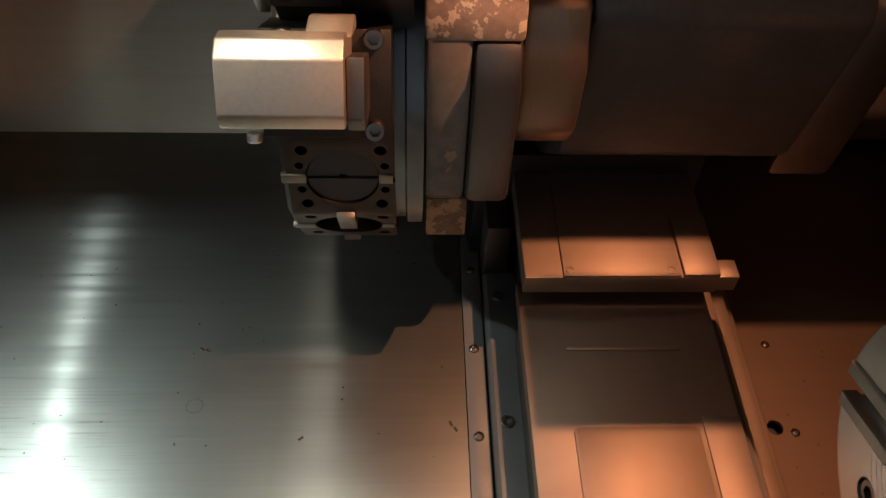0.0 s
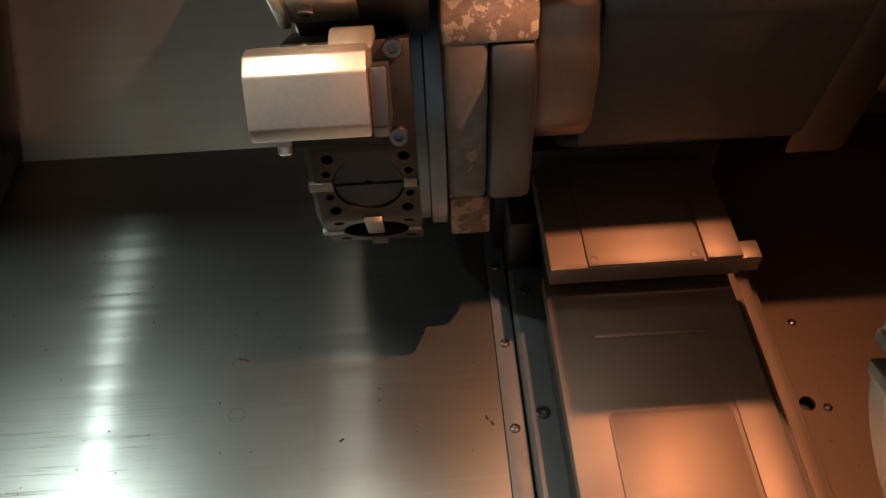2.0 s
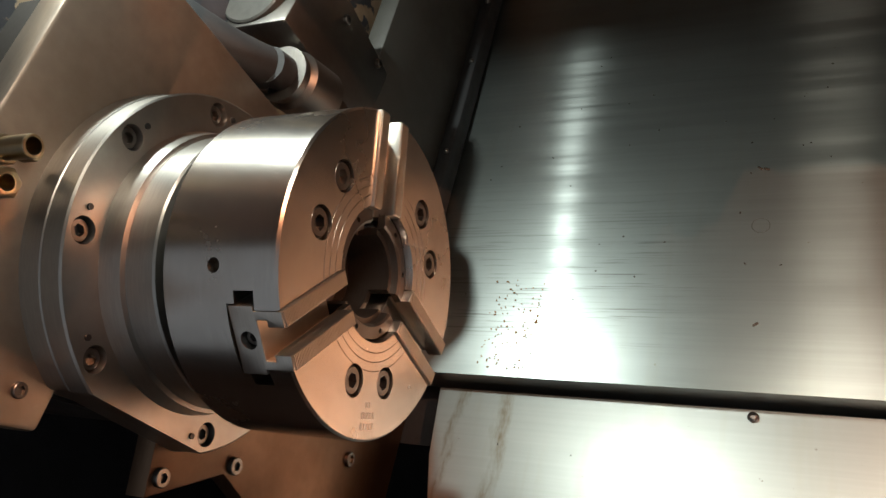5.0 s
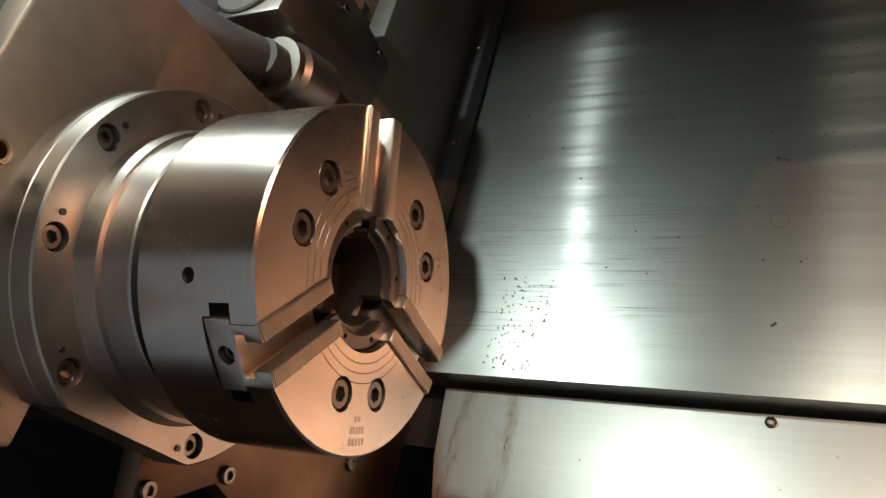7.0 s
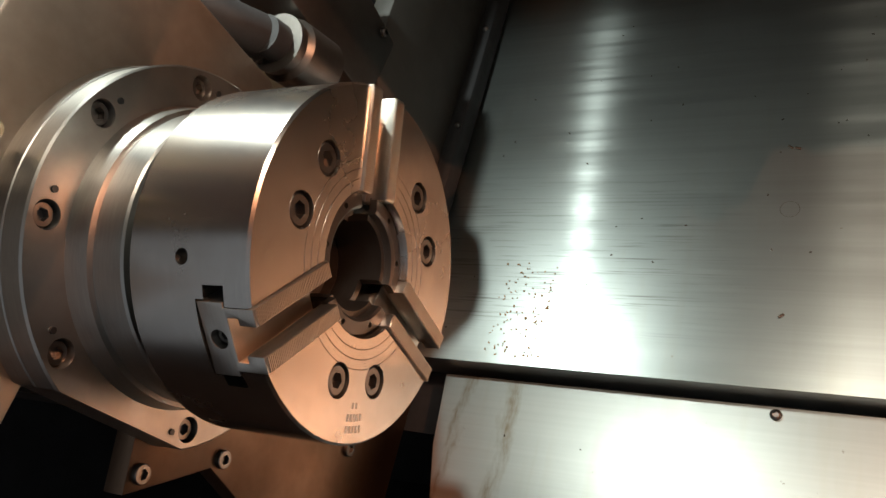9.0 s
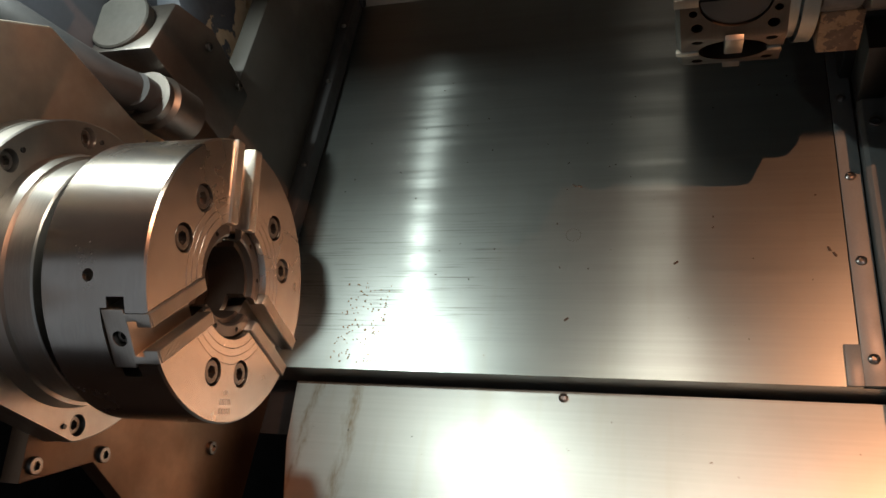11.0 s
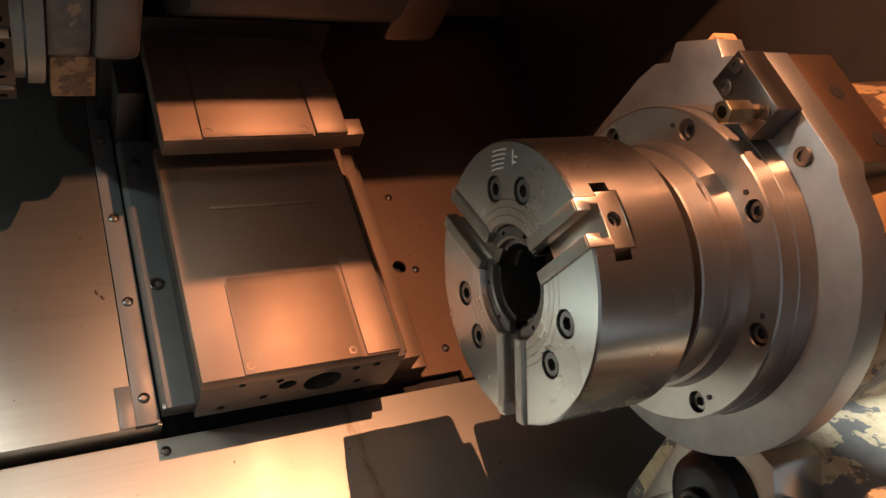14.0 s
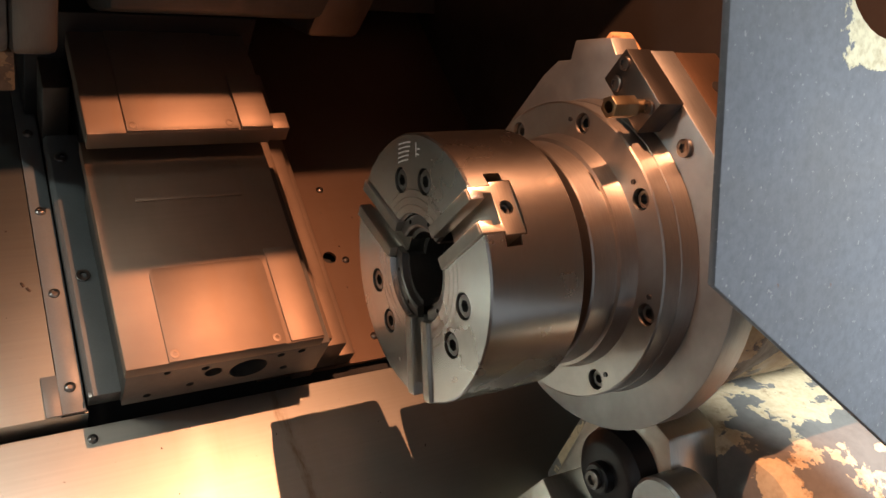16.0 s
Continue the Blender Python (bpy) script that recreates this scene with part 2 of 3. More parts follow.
# ---- building ----
def part(name, bm, material, parent=None, label="", smooth=True):
    """Links a bmesh as one mesh object under a thing or a part."""
    bmesh.ops.recalc_face_normals(bm, faces=bm.faces)
    me = bpy.data.meshes.new(name)
    bm.to_mesh(me)
    bm.free()
    me.materials.append(material)
    if smooth:
        me.polygons.foreach_set("use_smooth", [True] * len(me.polygons))
        me.set_sharp_from_angle(angle=radians(32))
    ob = new(name, me)
    if parent:
        ob.parent = parent
    if label:
        ob["label"] = label
    return ob


def thing(name, place, label, category, group="", kind="", turn=None):
    """An empty at the foot of a thing, in the axes of the bed."""
    ob = new(name)
    ob.empty_display_size = 0.02
    ob.matrix_basis = BED @ Matrix.Translation(place) @ (turn or Matrix())
    return tagged(ob, label, category, group, kind)


def single(name, bm, material, place, label, category, kind="", turn=None):
    """A thing of one mesh, in the axes of the bed."""
    ob = part(name, bm, material)
    ob.matrix_basis = BED @ Matrix.Translation(place) @ (turn or Matrix())
    return tagged(ob, label, category, "", kind)


def bevelled(bm, width, segments=2, angle=30):
    if width:
        edges = [e for e in bm.edges if len(e.link_faces) == 2 and e.calc_face_angle(0) > radians(angle)]
        bmesh.ops.bevel(bm, geom=edges, offset=width, segments=segments, affect="EDGES", profile=0.5, clamp_overlap=True)
    return bm


def join(*some):
    """One bmesh out of several."""
    out = some[0]
    for bm in some[1:]:
        me = bpy.data.meshes.new("joined")
        bm.to_mesh(me)
        bm.free()
        out.from_mesh(me)
        bpy.data.meshes.remove(me)
    return out


def box(x0, x1, y0, y1, z0, z1, bevel=0.0):
    bm = bmesh.new()
    bmesh.ops.create_cube(bm, size=1)
    for v in bm.verts:
        v.co = Vector(((x0 + x1) / 2 + v.co.x * (x1 - x0), (y0 + y1) / 2 + v.co.y * (y1 - y0), (z0 + z1) / 2 + v.co.z * (z1 - z0)))
    return bevelled(bm, bevel)


def prism(outline, axis, low, high, bevel=0.0):
    """A flat outline drawn out along an axis. The outline is in (y, z), (x, z) or (x, y)."""
    put = {"x": lambda a, b, h: (h, a, b), "y": lambda a, b, h: (a, h, b), "z": lambda a, b, h: (a, b, h)}[axis]
    bm = bmesh.new()
    rings = [[bm.verts.new(put(a, b, h)) for a, b in outline] for h in (low, high)]
    bm.faces.new(rings[0])
    bm.faces.new(rings[1][::-1])
    for n in range(len(outline)):
        k = (n + 1) % len(outline)
        bm.faces.new((rings[0][n], rings[0][k], rings[1][k], rings[1][n]))
    bmesh.ops.recalc_face_normals(bm, faces=bm.faces)
    return bevelled(bm, bevel)


def lathe(profile, segments=64, closed=True):
    """A profile of (x, radius) turned about the x axis."""
    bm = bmesh.new()
    rings = []
    for x, r in profile:
        if r < 1e-6:
            rings.append([bm.verts.new((x, 0, 0))] * segments)
        else:
            rings.append([bm.verts.new((x, r * math.cos(a), r * math.sin(a))) for a in (math.tau * n / segments for n in range(segments))])
    pairs = list(zip(rings, rings[1:])) + ([(rings[-1], rings[0])] if closed else [])
    for a, b in pairs:
        for n in range(segments):
            k = (n + 1) % segments
            corners = list(dict.fromkeys((a[n], a[k], b[k], b[n])))
            if len(corners) > 2:
                bm.faces.new(corners)
    return bm


def moved(bm, m):
    bm.transform(m)
    return bm


def cut(bm, *tools):
    """bm with the tools taken away."""
    def held(b, name):
        bmesh.ops.recalc_face_normals(b, faces=b.faces)
        me = bpy.data.meshes.new(name)
        b.to_mesh(me)
        b.free()
        return new(name, me)

    body, blade = held(bm, "cut_body"), held(join(*tools), "cut_tool")
    mod = body.modifiers.new("cut", "BOOLEAN")
    mod.object, mod.operation, mod.solver = blade, "DIFFERENCE", "EXACT"
    mod.use_self = True
    me = bpy.data.meshes.new_from_object(body.evaluated_get(bpy.context.evaluated_depsgraph_get()))
    out = bmesh.new()
    out.from_mesh(me)
    for ob in (body, blade):
        old = ob.data
        bpy.data.objects.remove(ob)
        bpy.data.meshes.remove(old)
    bpy.data.meshes.remove(me)
    return out


def rod(r, x0, x1, y, z, segments=24, chamfer=0.0):
    """A round bar along x."""
    c = chamfer
    return moved(lathe([(x0, 0), (x0, r - c), (x0 + c, r), (x1 - c, r), (x1, r - c), (x1, 0)] if c else [(x0, 0), (x0, r), (x1, r), (x1, 0)], segments, False), Matrix.Translation((0, y, z)))


def tube(points, r, segments=20, steps=6):
    """A round hose through some points, smoothed between them."""
    ps = [Vector(p) for p in points]
    ps = [ps[0] * 2 - ps[1]] + ps + [ps[-1] * 2 - ps[-2]]
    line = []
    for a, b, c, d in zip(ps, ps[1:], ps[2:], ps[3:]):
        for k in range(steps):
            u = k / steps
            line.append(0.5 * (2 * b + (c - a) * u + (2 * a - 5 * b + 4 * c - d) * u * u + (3 * b - a - 3 * c + d) * u ** 3))
    line.append(ps[-2])
    bm = bmesh.new()
    rings = []
    for n, p in enumerate(line):
        way = (line[min(n + 1, len(line) - 1)] - line[max(n - 1, 0)]).normalized()
        side = way.cross(Vector((1, 0, 0.01))).normalized()
        over = way.cross(side)
        rings.append([bm.verts.new(p + r * (math.cos(q) * side + math.sin(q) * over)) for q in (math.tau * k / segments for k in range(segments))])
    for a, b in zip(rings, rings[1:]):
        for k in range(segments):
            bm.faces.new((a[k], a[(k + 1) % segments], b[(k + 1) % segments], b[k]))
    bm.faces.new(rings[0])
    bm.faces.new(rings[-1])
    return bm


def socket_bolt(r, h, dome=False):
    """A cap screw along +x, its head's foot at x = 0, with a hexagon socket."""
    bm = bmesh.new()
    n = 24
    hexagon = [r * 0.56 * math.cos(radians(30)) / math.cos((a % (math.tau / 6)) - radians(30)) for a in (math.tau * k / n for k in range(n))]
    rows = [(0, [r] * n), (h * (0.45 if dome else 0.86), [r] * n), (h * (0.85 if dome else 1), [r * (0.72 if dome else 0.9)] * n), (h, hexagon), (h * 0.35, hexagon)]
    rings = [[bm.verts.new((x, q * math.cos(math.tau * k / n), q * math.sin(math.tau * k / n))) for k, q in enumerate(rs)] for x, rs in rows]
    for a, b in zip(rings, rings[1:]):
        for k in range(n):
            bm.faces.new((a[k], a[(k + 1) % n], b[(k + 1) % n], b[k]))
    bm.faces.new(rings[-1])
    bm.faces.new(rings[0][::-1])
    return bm


TO_Z = Matrix.Rotation(radians(-90), 4, "Y")  # turns +x into +z
TO_NEG_Y = Matrix.Rotation(radians(-90), 4, "Z")

# ---- the enclosure ----
def structure(name, bm, material, label, category):
    return single(name, bm, material, (0, 0, 0), label, category, "structure")


def upright_wall(name, low, high, material, label):
    """A wall in the upright axes of the room."""
    ob = part(name, box(low[0], high[0], low[1], high[1], low[2], high[2]), material)
    return tagged(ob, label, "wall", "", "structure")


upright_wall("wall_left", (-1.45, -1.15, -0.9), (-1.4, 0.75, 1.15), DARK, "dark painted end wall of the machine enclosure")
upright_wall("wall_right", (1.3, -1.15, -0.9), (1.35, 0.75, 1.15), DARK, "dark painted end wall of the machine enclosure")
upright_wall("wall_back", (-1.4, 0.7, -0.9), (1.3, 0.75, 1.15), DARK, "dark painted rear wall of the machine enclosure")
upright_wall("wall_front", (-1.4, -1.15, -0.9), (1.3, -1.1, -0.35), DARK, "dark painted front wall below the open door")
# added out of view to narrow the opening and dim the world light
upright_wall("opening_blocker", (-1.4, -1.15, 0.52), (1.3, -1.1, 0.85), DARK, "unseen dark strip added above the door opening to cut ambient light")
upright_wall("ceiling", (-1.4, -1.15, 0.85), (1.3, 0.7, 0.9), DARK, "dark painted roof of the machine enclosure")
upright_wall("floor", (-1.4, -1.15, -0.9), (1.3, 0.7, -0.85), DARK, "dark chip pan floor of the machine enclosure")

# unseen sheet, added so the upper way cover falls dark
structure("light_blocker_left", prism([(0.153, 0.65), (0.155, 0.652), (0.27, 0.78), (0.268, 0.78)], "x", -1.38, -0.7), DARK, "unseen dark sheet added to cut the cool work lamp's light", "hood")
# unseen sheets, added to keep middle lamp off upper bed and carriage
structure("light_blocker_centre", join(prism([(0.066, 0.85), (0.068, 0.852), (0.1, 0.95), (0.098, 0.95)], "x", -0.62, 0.1), box(-0.197, -0.195, -0.15, 0.064, 0.81, 0.95)), DARK, "unseen dark sheets added to cut the middle work lamp's light", "hood")
# unseen sheet and bar, added to throw shadow bands on the carriage covers
structure("light_blocker_right", join(prism([(0.0705, 0.95), (0.0725, 0.952), (0.1, 1.0), (0.098, 1.0)], "x", -0.3, 1.2), box(0.2972, 0.3392, 0.036, 0.0615, 0.95, 0.953)), DARK, "unseen dark sheet and bar added to shape the warm work lamp's light", "hood")
bed_cover = structure("bed_cover", join(box(-0.79, -0.0135, -0.164, 0.556, -0.004, 0.0), box(-0.79, 0.016, -0.164, -0.160, -0.05, -0.0045)), SHEET, "brushed stainless way cover with streaks and rust specks", "way cover")
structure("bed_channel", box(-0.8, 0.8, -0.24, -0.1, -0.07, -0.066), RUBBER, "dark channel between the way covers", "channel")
low_outline = [(-0.738, -0.172), (1.2, -0.172), (1.2, -0.85), (-0.64, -0.85), (-0.69, -0.5), (-0.715, -0.34), (-0.732, -0.26)]
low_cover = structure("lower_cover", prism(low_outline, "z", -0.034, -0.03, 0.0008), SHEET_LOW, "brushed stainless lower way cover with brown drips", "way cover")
right_cover = structure("right_floor_cover", cut(box(0.24, 1.3, -0.142, 0.9, -0.064, -0.058), moved(rod(0.011, -0.02, 0.02, 0, 0), Matrix.Translation((0.405, 0.042, -0.06)) @ TO_Z)), SHEET_WARM, "worn steel cover plate with a dark orange tint", "cover plate")
# black sheet added below so the hole looks dark inside
structure("hole_shade_sheet", box(0.3, 0.6, -0.12, 0.3, -0.1, -0.08), RUBBER, "black sheet that stands in for shade below the cover plate's hole", "base")
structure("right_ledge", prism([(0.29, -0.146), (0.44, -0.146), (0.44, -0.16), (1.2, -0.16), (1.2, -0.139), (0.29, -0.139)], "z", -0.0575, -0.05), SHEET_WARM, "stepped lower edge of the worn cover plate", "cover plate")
back_panel = structure("back_panel", prism([(0.556, -0.004), (0.986, 0.426), (0.99, 0.422), (0.56, -0.008)], "x", -0.83, 0.22), SHEET_BACK, "brushed stainless upright back panel", "panel")
# same panel beyond the turret, its unlit look put into the colour
structure("back_panel_shaded_end", prism([(0.556, -0.004), (0.986, 0.426), (0.99, 0.422), (0.56, -0.008)], "x", 0.2205, 1.3), DARKBROWN, "right end of the upright back panel, coloured near-black for shade", "panel")
wall_panel = structure("wall_panel", prism([(0.09, 0.0), (0.09, 0.2), (0.15, 0.228), (0.43, 0.228), (0.53, 0.345), (0.9, 0.62), (0.95, 0.39), (0.556, 0.0)], "x", -0.83, -0.8, 0.003), WALL_PAINT, "grey painted guard panel along the way cover", "panel")
structure("wall_trim", prism([(0.425, 0.22), (0.435, 0.232), (0.562, 0.075), (0.552, 0.062)], "x", -0.803, -0.796, 0.002), WALL_PAINT, "folded seam across the guard panel", "trim")
wall_seal = structure("wall_seal", box(-0.8, -0.776, -0.16, 0.55, 0.0005, 0.035, 0.006), RUBBER, "black rubber wiper seal with small screws", "seal")
structure("corner_seal", prism([(0.545, 0.006), (0.96, 0.421), (0.985, 0.421), (0.56, -0.002)], "x", -0.8, -0.772, 0.004), RUBBER, "black rubber seal in the corner of the back panel", "seal")
structure("wall_casting", prism([(-0.32, 0.0), (-0.32, 0.95), (0.9, 0.95), (0.9, 0.0)], "x", -0.98, -0.88, 0.01), CASTING, "cast wall with dark paint flaking to cream primer", "casting")
structure("casting_rib", prism([(0.16, 0.2), (0.2, 0.33), (0.3, 0.42), (0.5, 0.53), (0.75, 0.66), (0.75, 0.6), (0.5, 0.42), (0.4, 0.24), (0.3, 0.2)], "x", -0.89, -0.845, 0.008), CASTING, "rounded casting rib with flaking dark paint", "casting")
structure("base_panel", prism([(-0.3, 0.37), (-0.384, 0.346), (-0.428, 0.335), (-0.395, 0.275), (-0.381, 0.25), (-0.4, 0.19), (-0.47, 0.05), (-0.53, -0.06), (-0.1, -0.06), (-0.1, 0.2), (-0.2, 0.33)], "x", -0.815, -0.793, 0.001), BROWN, "brown oily steel panel below the headstock", "panel")
# shade behind the counter spindle is put into this wall's colour
structure("right_end_wall", box(0.78, 0.84, -0.3, 0.9, -0.06, 0.75), DARKBROWN, "end wall behind the counter spindle, coloured near-black for shade", "wall")
structure("headstock_base", prism([(-0.32, 0.2), (-0.42, 0.3), (-0.52, 0.36), (-0.9, 0.42), (-0.9, -0.03), (-0.38, -0.03)], "x", 0.6, 1.29, 0.012), CREAM, "machine base with cream paint flaking to grey", "base")
structure("guard_door", cut(prism(GUARD, "y", -0.0025, 0.0025, 0.001), moved(rod(0.05, -0.05, 0.05, 0, 0, 40), Matrix.Translation((0.352, 0, 0.36)) @ Matrix.Rotation(radians(90), 4, "Z"))), GUARD_PAINT, "grey speckled sheet metal guard with a cut corner", "guard").matrix_basis = Matrix.Translation((0, -0.8358, 0))


def screw(place, r=0.0065, h=0.004, dome=True, parent=None, way=TO_Z, material=None, name="screw"):
    ob = part(name, socket_bolt(r, h, dome), material or BOLT, parent)
    ob.matrix_basis = Matrix.Translation(place) @ way
    return ob


for owner, some in (
    (low_cover, ((-0.358, -0.181, -0.03), (0.018, -0.188, -0.03))),
    (right_cover, ((0.43, 0.034, -0.058), (0.432, -0.105, -0.058), (0.428, 0.174, -0.058))),
    (wall_seal, ((-0.784, 0.34, 0.035), (-0.784, 0.164, 0.035), (-0.784, 0.0, 0.035), (-0.784, 0.47, 0.035))),
):
    for p in some:
        screw(p, 0.006 if owner is not wall_seal else 0.004, 0.004, parent=owner)

# ---- carriage ----
carriage = thing("carriage", (0, 0, 0), "cross slide carriage with stepped brushed steel covers", "carriage")
strip = part("edge_strip", box(-0.0125, 0.0135, -0.164, 0.5, 0.0005, 0.004, 0.0005), STRIP, carriage, "blue-grey steel edge strip")
for y in (0.262, 0.128, 0.0, -0.131):
    screw((0, y, 0.004), parent=strip)
part("corner_tab", box(-0.03, -0.0125, -0.164, -0.112, 0.0005, 0.003, 0.0003), STRIP, carriage)
rail = part("rail", prism([(0.016, 0.0), (0.016, 0.019), (0.021, 0.026), (0.066, 0.026), (0.066, 0.0)], "y", -0.157, 0.24, 0.0006), STRIP, carriage, "blue-grey machined guide rail")
screw((0.034, 0.008, 0.024), 0.0085, 0.005, False, rail)
screw((0.034, 0.2, 0.024), 0.0085, 0.005, False, rail)
part("rail_foot", box(0.016, 0.085, -0.157, -0.15, 0.0, 0.024, 0.001), RAIL, carriage)
front = cut(box(0.052, 0.3, -0.166, 0.118, 0.004, 0.085), *[moved(rod(r, -0.03, 0.03, 0, 0, 20), Matrix.Translation((x, -0.166, z)) @ TO_NEG_Y) for x, z, r in ((0.098, 0.075, 0.004), (0.143, 0.07, 0.005), (0.155, 0.055, 0.011), (0.2, 0.048, 0.024), (0.238, 0.07, 0.005), (0.265, 0.072, 0.005), (0.08, 0.02, 0.005), (0.25, 0.03, 0.005), (0.13, 0.03, 0.005))])
# darker iron stands in for the shade on this front side
part("front_block", front, IRON_DARK, carriage, "iron end block with ports, coloured darker for its shade")
slab = part("lower_slab", box(0.049, 0.286, -0.169, 0.16, 0.0855, 0.107, 0.0018), COVER, carriage)
plate_a = part("cover_plate", prism([(0.096, -0.1685), (0.236, -0.1685), (0.236, -0.05), (0.232, -0.043), (0.1, -0.043), (0.096, -0.05)], "z", 0.107, 0.1092, 0.0006), COVER, carriage)
for x in (0.104, 0.226):
    screw((x, -0.159, 0.1087), 0.0055, 0.0012, False, plate_a, material=COVER)
part("side_plate", box(0.242, 0.285, -0.167, -0.03, 0.107, 0.1095, 0.0006), COVER, carriage)
part("cover_edge", box(0.1, 0.236, 0.058, 0.064, 0.107, 0.1095, 0.0006), COVER, carriage)
for x0, x1, z in ((0.286, 0.315, 0.06), (0.315, 0.35, 0.02), (0.35, 0.375, -0.02)):
    part("side_ledge", box(x0, x1 + 0.001, -0.15 if x0 < 0.3 else -0.143, 0.4, -0.0575, z, 0.0015), COVER, carriage)
top_slab = part("upper_slab", box(0.05, 0.284, 0.121, 0.33, 0.138, 0.167, 0.0018), COVER, carriage)
plate_b = part("cover_plate", box(0.096, 0.236, 0.1215, 0.3, 0.167, 0.1705, 0.0008), COVER, carriage)
for x in (0.104, 0.226):
    screw((x, 0.131, 0.17), 0.0055, 0.0012, False, plate_b, material=COVER)
part("side_plate", box(0.24, 0.283, 0.1215, 0.215, 0.167, 0.173, 0.001), COVER, carriage)
part("side_tab", box(0.284, 0.308, 0.123, 0.15, 0.14, 0.166, 0.001), COVER, carriage)
part("base", box(0.06, 0.284, 0.17, 0.55, -0.057, 0.137, 0.002), BLACK, carriage)
part("bellows", join(*[box(0.055, 0.28, 0.162 + 0.004 * k, 0.164 + 0.004 * k, 0.108, 0.136 - 0.002 * (k % 2)) for k in range(3)]), BLACK, carriage)
part("slide_bracket", box(0.016, 0.049, 0.24, 0.5, 0.0045, 0.12, 0.003), IRON, carriage)

# ---- chucks ----
JAW_OUTLINE = [(0.002, -0.021), (0.002, -0.0098), (-0.011, -0.0098), (-0.011, -0.0145), (-0.019, -0.0145), (-0.019, 0.0145), (-0.011, 0.0145), (-0.011, 0.0098), (0.002, 0.0098), (0.002, 0.021), (-0.0205, 0.021), (-0.0205, 0.0245), (-0.0405, 0.0245), (-0.0405, -0.0245), (-0.0205, -0.0245), (-0.0205, -0.021)]
TEE = [(0.01, -0.0215), (0.01, 0.0215), (-0.0192, 0.0215), (-0.0192, 0.034), (-0.0355, 0.034), (-0.0355, 0.0255), (-0.042, 0.0255), (-0.042, -0.0255), (-0.0355, -0.0255), (-0.0355, -0.034), (-0.0192, -0.034), (-0.0192, -0.0215)]


def about(degrees):
    return Matrix.Rotation(radians(degrees), 4, "X")


def chuck(place, turn, label, marks):
    """A three-jaw power chuck; its face looks along +x and its first jaw lies along +y."""
    t = thing("lathe_chuck", place, label, "chuck", "spindle chucks", "", turn)
    rim = [(-0.062, 0.04), (-0.012, 0.04), (-0.012, 0.051), (-0.003, 0.0525), (0.0, 0.0535)]
    for r in (0.061, 0.068, 0.075):
        rim += [(0.0, r - 0.0004), (-0.0008, r), (0.0, r + 0.0004)]
    body = lathe(rim + [(0.0, 0.1252), (-0.0018, 0.127), (-0.096, 0.127), (-0.098, 0.125), (-0.098, 0.04)], 112)
    tools = []
    for k in range(3):
        tools.append(moved(prism(TEE, "y", 0.03, 0.14), about(120 * k)))
        for side in (-15.2, 15.2):
            a = radians(120 * k + 60 + side)
            tools.append(rod(0.0125, -0.012, 0.01, 0.0857 * math.cos(a), 0.0857 * math.sin(a), 28))
    tools.append(moved(rod(0.0052, -0.02, 0.02, 0, 0, 20), Matrix.Translation((-0.052, 0, 0)) @ about(97) @ Matrix.Translation((0, 0.127, 0)) @ Matrix.Rotation(radians(90), 4, "Z")))
    part("body", cut(body, *tools), CHUCK, t)
    for k in range(3):
        screw_hole = moved(rod(0.0066, -0.012, 0.02, 0, 0, 24), Matrix.Translation((-0.0295, 0.126, 0)) @ Matrix.Rotation(radians(90), 4, "Z"))
        jaw = part("master_jaw", cut(prism(JAW_OUTLINE, "y", 0.048, 0.1255, 0.0005), screw_hole), JAW, t, "bright serrated master jaw with a slot")
        jaw.matrix_basis = about(120 * k)
        teeth = [moved(box(0.0018, 0.0031, -0.0004, 0.0004, lo, lo + 0.0105), Matrix.Translation((0, 0.0495 + 0.0016 * n, 0))) for n in range(47) for lo in (-0.0206, 0.0101)]
        part("serration", join(*teeth), JAW, jaw)["kind"] = "stuff"
        s = part("set_screw", socket_bolt(0.006, 0.006), BOLT, jaw)
        s.matrix_basis = Matrix.Translation((-0.0295, 0.1142, 0)) @ Matrix.Rotation(radians(90), 4, "Z")
    sleeve = lathe([(-0.05, 0.0335), (-0.012, 0.0345), (-0.012, 0.0385), (-0.0062, 0.0395), (-0.005, 0.0415), (-0.0058, 0.0507), (-0.0118, 0.0508), (-0.0118, 0.0396), (-0.05, 0.0396)], 96)
    notches = [moved(box(-0.03, 0.01, 0.025, 0.06, -0.0098, 0.0098), about(120 * k)) for k in range(3)]
    notches += [rod(0.0022, -0.02, 0.01, 0.046 * math.cos(radians(120 * k + d)), 0.046 * math.sin(radians(120 * k + d)), 12) for k in range(3) for d in (38, 82)]
    part("centre_sleeve", cut(sleeve, *notches), IRON, t, "notched steel centre sleeve")
    # near-black tube, so its colour holds the shade inside the bore
    part("draw_tube", lathe([(-0.1, 0.0), (-0.1, 0.0398), (-0.051, 0.0398), (-0.051, 0.0335), (-0.06, 0.033), (-0.062, 0.028), (-0.095, 0.026), (-0.095, 0.0)], 48, False), DARKBROWN, t)
    for k in range(3):
        for side in (-15.2, 15.2):
            a = radians(120 * k + 60 + side)
            b = part("bolt", socket_bolt(0.0108, 0.0105), BOLT, t)
            b.matrix_basis = Matrix.Translation((-0.012, 0.0857 * math.cos(a), 0.0857 * math.sin(a))) @ about(37 * k + side)
    for n, (deg, r, w, h) in enumerate(marks):
        m = part("engraved_mark", box(-0.001, 0.0002, -h / 2, h / 2, -w / 2, w / 2), ENGRAVED, t)
        m.matrix_basis = about(deg) @ Matrix.Translation((0, r, 0))
